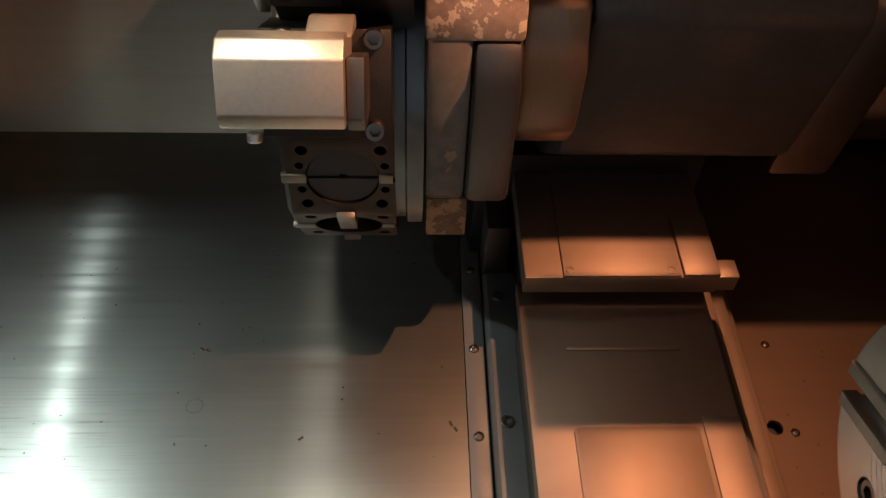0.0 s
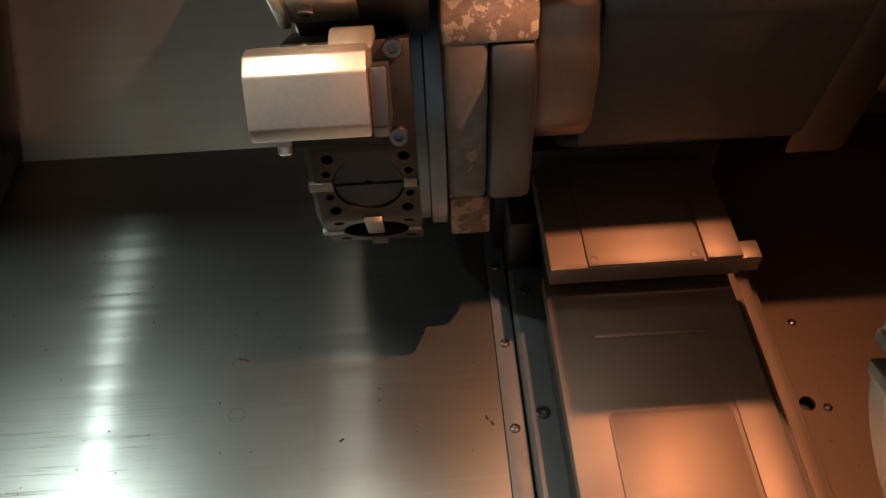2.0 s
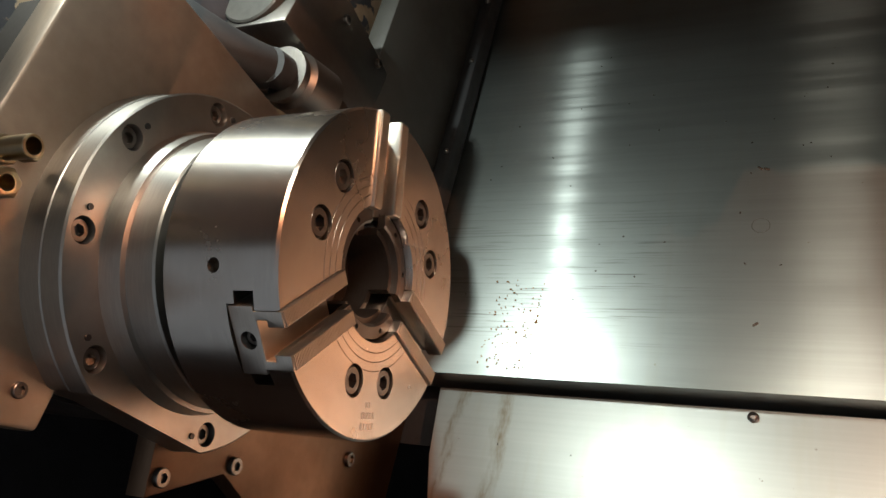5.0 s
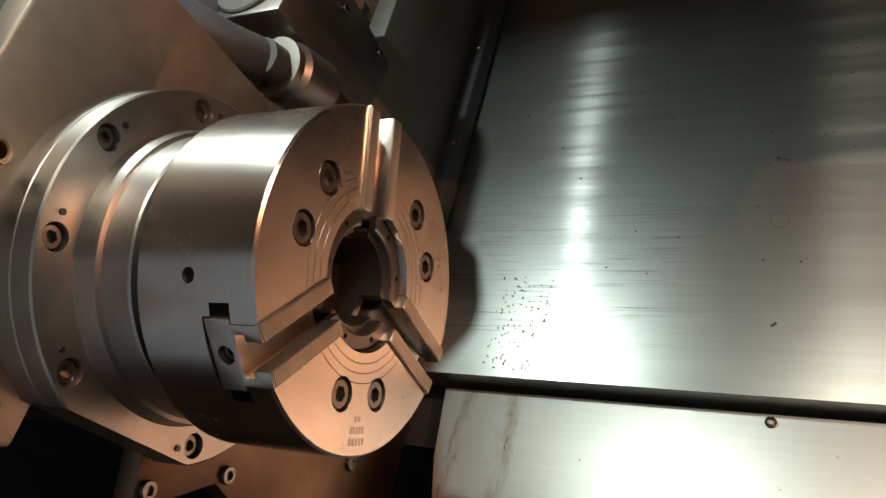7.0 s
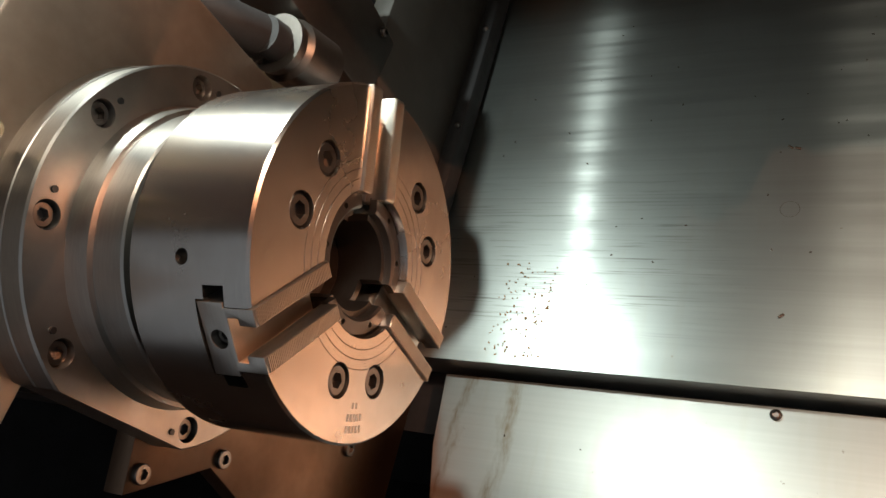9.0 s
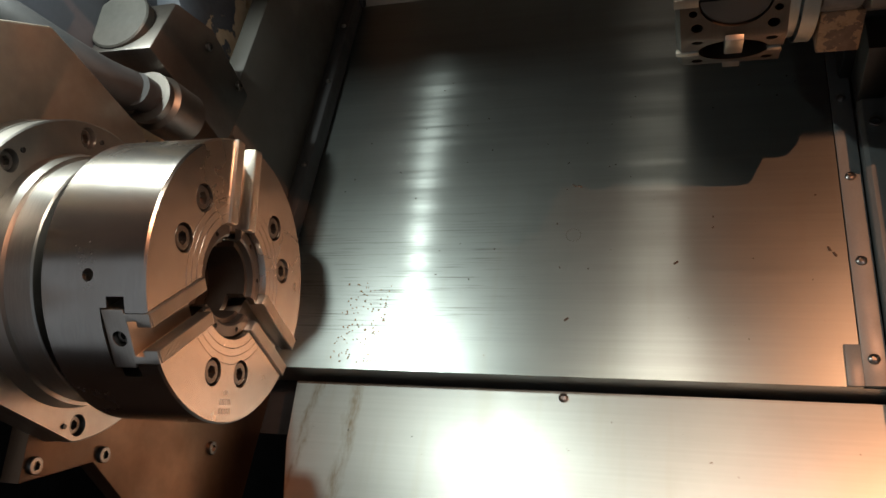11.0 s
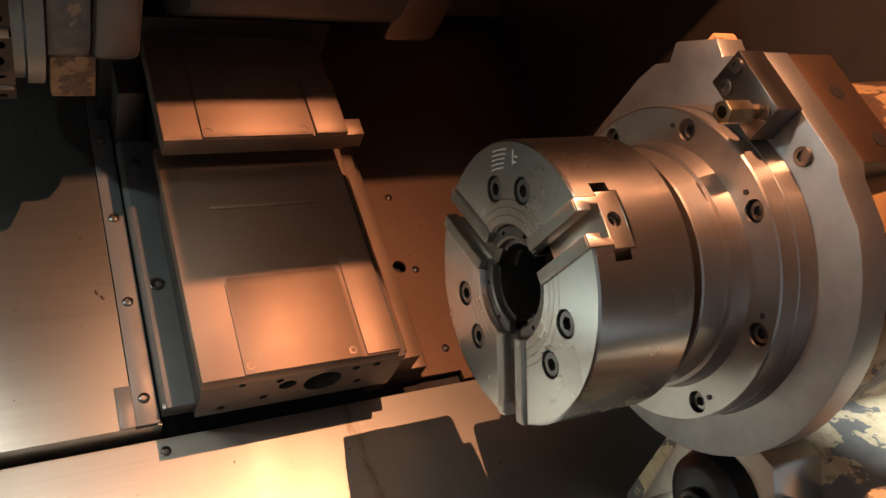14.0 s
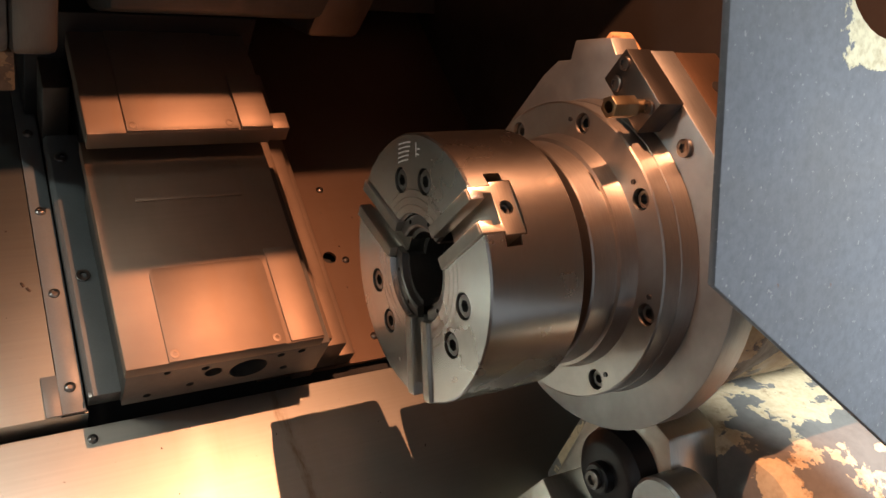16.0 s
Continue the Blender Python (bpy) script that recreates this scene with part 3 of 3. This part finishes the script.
    # black disc puts the shade of the gap behind the chuck into colour
    part("gap_shade_disc", lathe([(-0.0982, 0.03), (-0.0982, 0.1), (-0.108, 0.1), (-0.108, 0.03)], 96), BLACK, t)
    return t


AXIS = (-0.246, 0.395)
ROWS_OF_MARKS = [(61 + d + 0.8 * n, r, w, 0.0014) for n, r in enumerate((0.1185, 0.1145, 0.1105, 0.1065, 0.1025)) for d, w in ((0, 0.0025), (1.7, 0.0025), (3.4, 0.002), (5.6, 0.004), (8, 0.002), (9.7, 0.0028))] + [(55, 0.112, 0.0015, 0.013), (53.5, 0.108, 0.005, 0.0015), (52.5, 0.113, 0.004, 0.0015)]
STAMPS = [(180 + d, r, 0.002, 0.005) for r in (0.116, 0.108) for d in (-4, -2, 0, 2, 4)] + [(180 + d, 0.1, 0.002, 0.004) for d in (-1.5, 1)]
chuck((-0.589, *AXIS), about(20.4), "steel three-jaw power chuck on the main spindle", STAMPS)
chuck((0.273, *AXIS), Matrix.Rotation(radians(180), 4, "Z") @ about(80.6), "steel three-jaw power chuck on the counter spindle", [(a + 0, r, w, h) for a, r, w, h in ROWS_OF_MARKS])


def spindle_nose(parent, way, angles, shift, rim, back, radius=0.15, circle=0.136, flat=0.2):
    """The bearing nose and bolted cover flange behind a chuck. way: +1 where the chuck looks along +x."""
    base = Matrix.Translation((-shift * way, *AXIS)) @ Matrix.Diagonal((way, 1, 1, 1))
    nose = lathe([(shift - 0.118, 0.03), (shift - 0.118, 0.113), (shift - 0.1195, 0.1145), (-0.138, 0.1145), (-0.139, 0.1135), (-0.141, 0.1135), (-0.142, 0.1175), (-0.152, 0.119), (-0.16, 0.121), (-0.16, 0.03)], 112)
    part("nose", moved(nose, base), FLANGE, parent)
    holes = [rod(0.0105, -0.176, -0.15, circle * math.cos(a), circle * math.sin(a), 24) for a in map(radians, angles)]
    trim = box(-0.3, -0.1, -0.3, -flat, -0.3, 0.3)
    ring = cut(lathe([(-0.16, 0.06), (-0.16, radius - 0.0015), (-0.1615, radius), (-0.18, radius), (-0.18, 0.06)], 112), *holes, trim.copy())
    flange = part("flange", moved(ring, base), FLANGE, parent, "ground steel cover flange with cap screws")
    back_ring = cut(lathe([(-0.18, 0.06), (-0.18, rim - 0.002), (-0.1815, rim), (-back, rim + 0.002), (-back, 0.06)], 112), trim)
    part("ring", moved(back_ring, base), FLANGE, parent)
    for k, degrees in enumerate(angles):
        a = radians(degrees)
        b = part("bolt", moved(socket_bolt(0.0088, 0.009), Matrix.Diagonal((way, 1, 1, 1))), BOLT, flange)
        b.matrix_basis = Matrix.Translation((-(0.1735 + shift) * way, AXIS[0] + circle * math.cos(a), AXIS[1] + circle * math.sin(a))) @ about(20 * k)
        part("dowel_hole", moved(rod(0.0025, -0.1602 - shift, -0.1585 - shift, AXIS[0] + circle * math.cos(a - 0.13), AXIS[1] + circle * math.sin(a - 0.13), 12), Matrix.Diagonal((way, 1, 1, 1))), BLACK, flange)


def arc(cy, cz, r, a0, a1, n):
    return [(cy + r * math.cos(radians(a0 + (a1 - a0) * k / n)), cz + r * math.sin(radians(a0 + (a1 - a0) * k / n))) for k in range(n + 1)]


# counter spindle side
hs = thing("headstock", (0.273, 0, 0), "counter spindle headstock with a grey plate and flaking paint", "headstock")
outline = [(-0.056, 0.3), (-0.056, 0.384), (-0.06, 0.46), (-0.066, 0.487), (-0.08, 0.503), (-0.071, 0.522), (-0.107, 0.561), (-0.125, 0.556), (-0.154, 0.59), (-0.278, 0.589), (-0.29, 0.582)] + arc(-0.246, 0.395, 0.196, 103, 262, 26)[2:] + [(-0.15, 0.205), (-0.08, 0.25)]
part("front_plate", prism(outline, "x", 0.207, 0.24, 0.0012), PLATE, hs, "grey machined front plate")
part("boss", box(0.24, 0.3, -0.279, -0.153, 0.48, 0.5885, 0.002), BROWN, hs, "brown oily boss with tapped holes")
part("boss", box(0.24, 0.27, -0.12, -0.074, 0.48, 0.54, 0.003), RUSTY, hs)
for p in ((0.27, -0.2, 0.5885), (0.28, -0.255, 0.5885)):
    ob = part("tapped_hole", rod(0.008, -0.004, 0.0006, 0, 0, 20), BLACK, hs)
    ob.matrix_basis = Matrix.Translation(p) @ TO_Z
part("casting", moved(lathe([(0.24, 0), (0.24, 0.172), (0.3, 0.178), (0.33, 0.172), (0.6, 0.18), (1.02, 0.18), (1.02, 0)], 80, False), Matrix.Translation((0, *AXIS))), CASTING_WARM, hs, "round casting with brown paint flaking off")
spindle_nose(hs, -1, [13.5 + 45 * k for k in range(8)], 0.006, 0.1535, 0.2, 0.153, 0.1375)
for y, z in ((-0.254, 0.569), (-0.09, 0.34)):
    screw((0.206, y, z), 0.0085, 0.004, False, hs, Matrix.Rotation(radians(180), 4, "Z"), name="bolt")
nb = thing("coolant_nozzle", (0.44, -0.19, 0.58), "steel coolant block with a brass-coloured hex nozzle", "nozzle")
part("block", box(0.01, 0.0395, -0.032, 0.036, -0.027, 0.012, 0.001), BOLT, nb)
hexa = [(0.0105 * math.cos(radians(60 * k)), 0.0105 * math.sin(radians(60 * k))) for k in range(6)]
nozzle = part("hex_nozzle", moved(cut(prism(hexa, "x", -0.03, -0.002, 0.0008), rod(0.0055, -0.06, -0.012, 0, 0, 20)), Matrix.Translation((0, -0.018, -0.006))), BRASSY, nb, "hexagonal brass nozzle")
part("neck", rod(0.0065, -0.003, 0.011, -0.018, -0.006, 20), BRASSY, nozzle)
for y, z, r in ((0.026, 0.003, 0.0065), (0.02, -0.017, 0.0075), (-0.025, 0.0, 0.0065)):
    screw((0.01, y, z), r, 0.003, False, nb, Matrix.Rotation(radians(180), 4, "Z"), name="bolt")

act = thing("clamp_unit", (0.5, -0.44, 0.2), "black clamp unit on a bright bracket below the headstock", "clamp")
part("bracket", prism([(0.07, 0.03), (0.06, 0.1), (-0.01, 0.12), (-0.1, 0.06), (-0.12, -0.02), (-0.06, -0.16), (0.03, -0.1)], "x", 0.03, 0.1, 0.003), BRIGHT, act)
part("housing", moved(lathe([(0.0, 0), (0.0, 0.036), (0.003, 0.042), (0.01, 0.05), (0.03, 0.056), (0.034, 0.056), (0.034, 0)], 48, False), Matrix.Translation((0, -0.01, 0.03))), BLACK, act)
part("hub", rod(0.018, -0.012, 0.005, -0.01, 0.03, 28, 0.002), BLACK, act)
screw((-0.012, -0.01, 0.03), 0.011, 0.006, False, act, Matrix.Rotation(radians(180), 4, "Z"), name="bolt")
block = part("block", box(-0.03, 0.05, -0.09, 0.02, -0.13, -0.04, 0.003), BRIGHT, act)
for y, z in ((-0.07, -0.06), (-0.02, -0.06), (-0.045, -0.11)):
    screw((-0.03, y, z), 0.006, 0.003, False, block, Matrix.Rotation(radians(180), 4, "Z"), name="bolt")
part("boss_disc", rod(0.042, 0.0, 0.05, -0.075, 0.085, 40, 0.003), PLATE, act, "round grey machined boss")

# main spindle side
hs = thing("headstock", (-0.589, 0, 0), "main spindle headstock with a wide oily steel plate", "headstock")
outline = [(-0.03, 0.36), (-0.03, 0.52), (-0.1, 0.603), (-0.42, 0.603), (-0.425, 0.5), (-0.416, 0.458), (-0.382, 0.457), (-0.36, 0.3), (-0.2, 0.22), (-0.08, 0.28)]
part("front_plate", prism(outline, "x", -0.24, -0.2055, 0.004), PLATE_WARM, hs, "oily brown-tinted front plate")
part("body", prism([(-0.04, 0.3), (-0.04, 0.5), (-0.1, 0.59), (-0.41, 0.59), (-0.36, 0.31), (-0.2, 0.24)], "x", -0.6, -0.24), DARKBROWN, hs)
spindle_nose(hs, 1, (-105, -58, -14, 28, 71, 107, 147, 207), 0.006, 0.1535, 0.2, 0.153, 0.1375, 0.138)
screw((-0.2055, -0.395, 0.487), 0.006, 0.003, False, hs, Matrix(), name="bolt")
for y, z in ((-0.408, 0.327), (-0.37, 0.241), (-0.3, 0.05)):
    screw((-0.204, y, z), 0.0085, 0.005, False, hs, Matrix(), name="bolt")
for n, (y, z, length) in enumerate(((-0.262, 0.592, 0.045), (-0.288, 0.588, 0.035))):
    f = thing("pipe_fitting", (-0.7945, y, z), "oily steel pipe fitting screwed into the headstock plate", "fitting", "pipe fittings")
    part("hex_nut", cut(prism([(1.1 * a, 1.1 * b) for a, b in hexa], "x", 0.0, 0.018 + 0.014 * n, 0.0008), rod(0.006, 0.01, 0.1, 0, 0, 20)), BRASSY, f)
    if not n:
        part("tube", cut(rod(0.0085, 0.018, length, 0, 0, 24, 0.0005), rod(0.0062, 0.02, 0.1, 0, 0, 20)), BRASSY, f)
f = thing("plug_screw", (-0.7945, -0.247, 0.571), "round oily plug screw in the headstock plate", "screw")
part("head", socket_bolt(0.008, 0.012), BRASSY, f)

unit = thing("hydraulic_unit", (-0.845, 0.115, 0.215), "dark steel hydraulic unit with a round cap", "hydraulic unit")
part("block", prism([(-0.055, 0.0), (0.045, -0.01), (0.06, 0.1), (0.03, 0.175), (-0.055, 0.185)], "x", -0.06, 0.05, 0.004), IRON, unit)
part("cap", moved(rod(0.04, -0.004, 0.012, 0, 0, 48, 0.002), Matrix.Translation((-0.005, -0.01, 0.182)) @ Matrix.Rotation(radians(8), 4, "X") @ TO_Z), IRON_DARK, unit, "round machined cap")
elbow = Matrix.Translation((0.045, -0.082, 0.09)) @ about(18) @ TO_Z
part("cylinder", moved(lathe([(0, 0), (0, 0.034), (0.05, 0.034), (0.056, 0.029), (0.062, 0.029), (0.062, 0)], 40, False), elbow), IRON, unit)
part("clamp_ring", moved(lathe([(0.062, 0), (0.062, 0.031), (0.068, 0.031), (0.068, 0)], 40, False), elbow), IRON, unit, "bright clamp ring")
part("hose", join(moved(lathe([(0.068, 0), (0.068, 0.02), (0.09, 0.02), (0.09, 0)], 32, False), elbow), tube([(0.036, -0.105, 0.165), (0.02, -0.12, 0.215), (-0.02, -0.12, 0.29), (-0.09, -0.1, 0.37), (-0.13, -0.06, 0.5)], 0.023)), RUBBER, unit, "thick black rubber hose")
for d in (40, 130):
    b = part("bolt", socket_bolt(0.005, 0.006), BOLT, unit)
    b.matrix_basis = elbow @ Matrix.Translation((0.068, 0.025 * math.cos(radians(d)), 0.025 * math.sin(radians(d))))
for p in ((0.051, 0.03, 0.1), (0.051, 0.035, 0.02)):
    screw(p, 0.006, 0.005, False, unit, Matrix(), name="bolt")

# ---- turret ----
CENTRE = (0.25, 0.40)
tur = thing("turret", (0, *CENTRE), "twelve-station tool turret of dark oily steel", "turret")
APO = 0.19
PHASE = 178.5
# the disc sits a little deeper than the middle of its housing
SEAT = Matrix.Translation((0, 0.05, -0.063))


def facing(degrees):
    """Axes of a station: +y out of its face, x along the spindles, origin at the face's middle."""
    return Matrix.Rotation(radians(degrees), 4, "X") @ Matrix.Translation((-0.152, APO, 0))


RIM = APO / math.cos(radians(15))
disc = moved(lathe([(-0.212, 0), (-0.212, RIM - 0.006), (-0.207, RIM), (-0.1, RIM), (-0.1, 0)], 12, False), about(PHASE + 15))
tools = []
TO_Y = Matrix.Rotation(radians(90), 4, "Z")
OPEN = [PHASE + 30 * k for k in (-3, 0, 1, 2, 3)]
for deg in OPEN:
    tools.append(moved(rod(0.037, -0.03 if deg != PHASE else -0.004, 0.02, 0, 0, 40), facing(deg) @ TO_Y))
    tools.append(moved(box(-0.064, 0.06, -0.006, 0.02, -0.0055, 0.0055), facing(deg)))
    for x in (-0.038, 0.038):
        for z in (-0.036, -0.016, 0.016, 0.036):
            if abs(z) > 0.02 or deg != PHASE + 30:
                tools.append(moved(rod(0.0062 if abs(z) > 0.02 else 0.0045, -0.02, 0.02, 0, 0, 16), facing(deg) @ Matrix.Translation((x * (1 if abs(z) > 0.02 else 1.1), 0, z)) @ TO_Y))
part("disc", moved(cut(disc, *tools), SEAT), TURRET, tur)
part("station_plug", moved(cut(rod(0.0362, -0.02, -0.0025, 0, 0, 48, 0.001), rod(0.004, -0.006, 0.01, 0, 0, 16), box(-0.0045, 0.01, -0.04, 0.04, -0.003, 0.003)), SEAT @ facing(PHASE) @ TO_Y), BLACK, tur, "round dark plug in an empty tool station")
for deg in OPEN[1:4]:
    keys = [((-0.061, -0.004, -0.0055), (-0.036, 0.0025, 0.0055)), ((0.036, -0.004, -0.0055), (0.05, 0.0025, 0.0055))]
    if deg != PHASE:
        keys.append(((-0.0095, -0.012, -0.053), (0.0095, 0.005, -0.002)))
    for low, high in keys:
        part("locating_key", moved(box(low[0], high[0], low[1], high[1], low[2], high[2], 0.001), SEAT @ facing(deg)), KEY, tur, "bright locating key")
part("ring", moved(lathe([(-0.1, 0.02), (-0.1, 0.176), (-0.09, 0.176), (-0.088, 0.182), (-0.072, 0.182), (-0.072, 0.02)], 72), Matrix.Translation((0, 0.035, -0.045))), RAIL, tur, "smooth steel bearing ring")
house = [(-0.14, -0.08), (-0.142, 0.06), (-0.125, 0.13), (-0.09, 0.19), (0.0, 0.24), (0.2, 0.24), (0.2, -0.14), (-0.06, -0.14), (-0.12, -0.11)]
part("housing", prism(house, "x", -0.071, -0.03, 0.006), HOUSING, tur, "cast housing with rusty flaked patch")
part("housing_cover", prism([(a * 1.04 - 0.004, b if b < 0.1 else 0.1) for a, b in house[:6]] + house[6:], "x", -0.0295, 0.014, 0.008), IRON, tur)
# rusty part kept separate so the lit patch is in its colour
part("housing_top", prism([(-0.134, 0.1), (-0.128, 0.13), (-0.093, 0.193), (0.0, 0.244), (0.1, 0.244), (0.1, 0.1)], "x", -0.0725, 0.0145, 0.004), RUST_TOP, tur, "rusty flaked top of the housing, coloured lighter where lamps catch it")
part("foot", box(-0.068, -0.025, -0.128, -0.06, -0.158, -0.1, 0.002), RUSTY, tur)
part("cap", prism([(-0.105, -0.04), (-0.125, -0.01), (-0.128, 0.06), (-0.1, 0.12), (0.1, 0.14), (0.1, -0.05), (-0.06, -0.06)], "x", 0.0145, 0.076, 0.008), HOUSING_WARM, tur, "worn bronze-tinted end cap")
part("body", prism([(-0.06, -0.1), (-0.1, 0.1), (-0.02, 0.2), (0.3, 0.3), (0.4, 0.1), (0.3, -0.22), (0.06, -0.21)], "x", 0.077, 0.34, 0.012), IRON_DARK, tur, "dark cast drive body")
part("side_band", prism([(-0.03, -0.16), (-0.06, 0.1), (0.02, 0.2), (0.3, 0.3), (0.4, 0.1), (0.3, -0.25), (0.08, -0.235)], "x", 0.341, 0.42, 0.012), IRON, tur, "dark cast end band")
part("slide_arm", box(-0.0, 0.3, 0.045, 0.3, -0.395, -0.2, 0.004), BLACK, tur)

holder = thing("tool_holder", (-0.152, CENTRE[0], CENTRE[1]), "bright steel boring bar holder bolted to the turret", "tool holder")
on_face = about(153) @ Matrix.Translation((0, APO, 0)) @ Matrix.Diagonal((1, 1, -1, 1))
part("base_plate", moved(box(-0.056, 0.052, -0.058, 0.012, -0.046, 0.044, 0.0015), on_face), TURRET, holder, "brown-tinted clamping base")
block = [(0.012, 0.042), (0.072, 0.05), (0.086, 0.047), (0.0975, 0.034), (0.1, -0.007), (0.093, -0.018), (0.012, -0.018)]
part("block", moved(prism(block, "x", -0.073, 0.02, 0.002), on_face), HOLDER, holder)
part("neck", moved(prism([(0.012, 0.026), (0.085, 0.034), (0.088, -0.012), (0.08, -0.022), (0.012, -0.022)], "x", 0.0205, 0.034, 0.0015), on_face), IRON, holder)
part("shoulder", moved(prism([(0.012, 0.044), (0.06, 0.044), (0.03, 0.056), (0.012, 0.056)], "x", -0.012, 0.024, 0.002), on_face), HOLDER, holder)
part("grub_screw", moved(rod(0.006, -0.004, 0.004, 0, 0, 20, 0.001), on_face @ Matrix.Translation((-0.052, 0.07, -0.03)) @ Matrix.Rotation(radians(90), 4, "Y")), BRIGHT, holder)
for x, z in ((-0.034, 0.037), (0.038, 0.037), (0.038, -0.038)):
    b = part("bolt", socket_bolt(0.0085, 0.011), BOLT, holder)
    b.matrix_basis = on_face @ Matrix.Translation((x, 0.012, z)) @ TO_Y
part("pin_hole", moved(rod(0.003, -0.01, 0.0125, 0, 0, 12), on_face @ Matrix.Translation((0.038, 0, 0.0)) @ TO_Y), BLACK, holder)

holder = thing("tool_holder", (-0.152, CENTRE[0], CENTRE[1]), "black turning tool holder with a bright clamp plate", "tool holder")
on_face = about(123) @ Matrix.Translation((0, APO, 0)) @ Matrix.Diagonal((1, 1, -1, 1))
part("body", moved(box(-0.045, 0.07, -0.05, 0.05, -0.04, 0.05, 0.003), on_face), BLACK, holder)
part("clamp_plate", moved(box(-0.045, 0.012, 0.002, 0.06, -0.043, -0.0405, 0.0008), on_face), BRIGHT, holder, "bright steel clamp plate")
part("end_plate", moved(box(-0.056, -0.0455, 0.0005, 0.06, -0.048, 0.05, 0.002), on_face), BRIGHT, holder, "bright steel end plate")
b = part("bolt", socket_bolt(0.0075, 0.006), BOLT, holder)
b.matrix_basis = on_face @ Matrix.Translation((-0.03, 0.03, -0.043)) @ Matrix.Rotation(radians(90), 4, "Y")

# ---- lower turret with a tool ----
low = thing("lower_tool_holder", (-0.15, -0.44, 0.3), "steel tool holder of the lower turret with a brass nozzle", "tool holder")
part("body", prism([(-0.002, -0.28), (-0.002, 0.105), (-0.012, 0.115), (-0.26, 0.115), (-0.26, -0.33), (-0.05, -0.33)], "x", -0.108, 0.118, 0.004), PLATE_WARM, low)
part("tool_block", prism([(0.0, -0.02), (0.03, -0.02), (0.034, 0.06), (0.026, 0.075), (0.0, 0.075)], "x", -0.096, -0.05, 0.002), IRON, low, "dark steel tool block")
part("shank", box(-0.05, -0.022, 0.0, 0.022, 0.0, 0.07, 0.003), IRON, low)
noz = part("nozzle", moved(lathe([(-0.012, 0), (-0.012, 0.008), (0.004, 0.009), (0.006, 0.0075), (0.012, 0.0075), (0.014, 0.0065), (0.02, 0.0065), (0.021, 0.005), (0.021, 0)], 20, False), Matrix.Translation((-0.03, 0.005, 0.085)) @ TO_Y), BRASS, low, "small brass coolant nozzle")
part("insert_block", prism([(-0.015, 0.0), (-0.015, 0.017), (0.033, 0.017), (0.035, 0.025), (0.072, 0.026), (0.072, 0.0)], "z", 0.02, 0.08, 0.001), BRIGHT, low, "pale ground steel block")

# ---- loose chips on the covers ----
def chips(seed, count, low, high, z, name, label, material=CHIP):
    """Tiny curled chips and specks scattered on a cover."""
    rnd = random.Random(seed)
    bits = []
    for _ in range(count):
        a, b, c = rnd.uniform(0.0005, 0.0016), rnd.uniform(0.0004, 0.0009), rnd.uniform(0.0003, 0.0007)
        place = Matrix.Translation((rnd.uniform(low[0], high[0]), rnd.uniform(low[1], high[1]), z + c * 0.6)) @ Matrix.Rotation(rnd.uniform(0, 6.3), 4, "Z")
        bits.append(moved(box(-a, a, -b, b, -c * 0.6, c, 0.0), place))
    ob = part(name, join(*bits), material)
    ob.matrix_basis = BED
    return tagged(ob, label, "metal chips", "", "stuff")


chips(3, 45, (-0.74, -0.15), (-0.03, 0.35), 0.0, "metal_chips", "tiny dark metal chips scattered on the way cover")
chips(5, 110, (-0.68, -0.155), (-0.61, -0.03), 0.0, "rust_crumbs", "brown rust crumbs at the edge of the way cover", RUST_CHIP)
chips(7, 45, (-0.7, -0.6), (0.5, -0.18), -0.03, "metal_chips", "tiny metal chips on the lower cover")
chips(9, 30, (0.39, -0.13), (0.7, 0.2), -0.058, "metal_chips", "tiny metal chips on the worn cover plate")
for x, y in ((-0.36, 0.131), (-0.352, 0.129), (-0.219, 0.001), (-0.357, -0.084), (-0.034, 0.02), (-0.028, 0.012)):
    single("swarf_chip", moved(box(-0.0035, 0.0035, -0.0014, 0.0014, 0, 0.0016, 0.0005), Matrix.Rotation(40 * x + 9 * y, 4, "Z")), CHIP, (x, y, 0.0), "small dark chip of swarf on the way cover", "chip")
ring = lathe([(0, 0.0098), (0.0003, 0.0101), (0, 0.0104)], 40)
single("oil_ring", moved(ring, TO_Z), IRON, (-0.356, 0.047, 0.0), "faint round oil mark on the way cover", "stain")
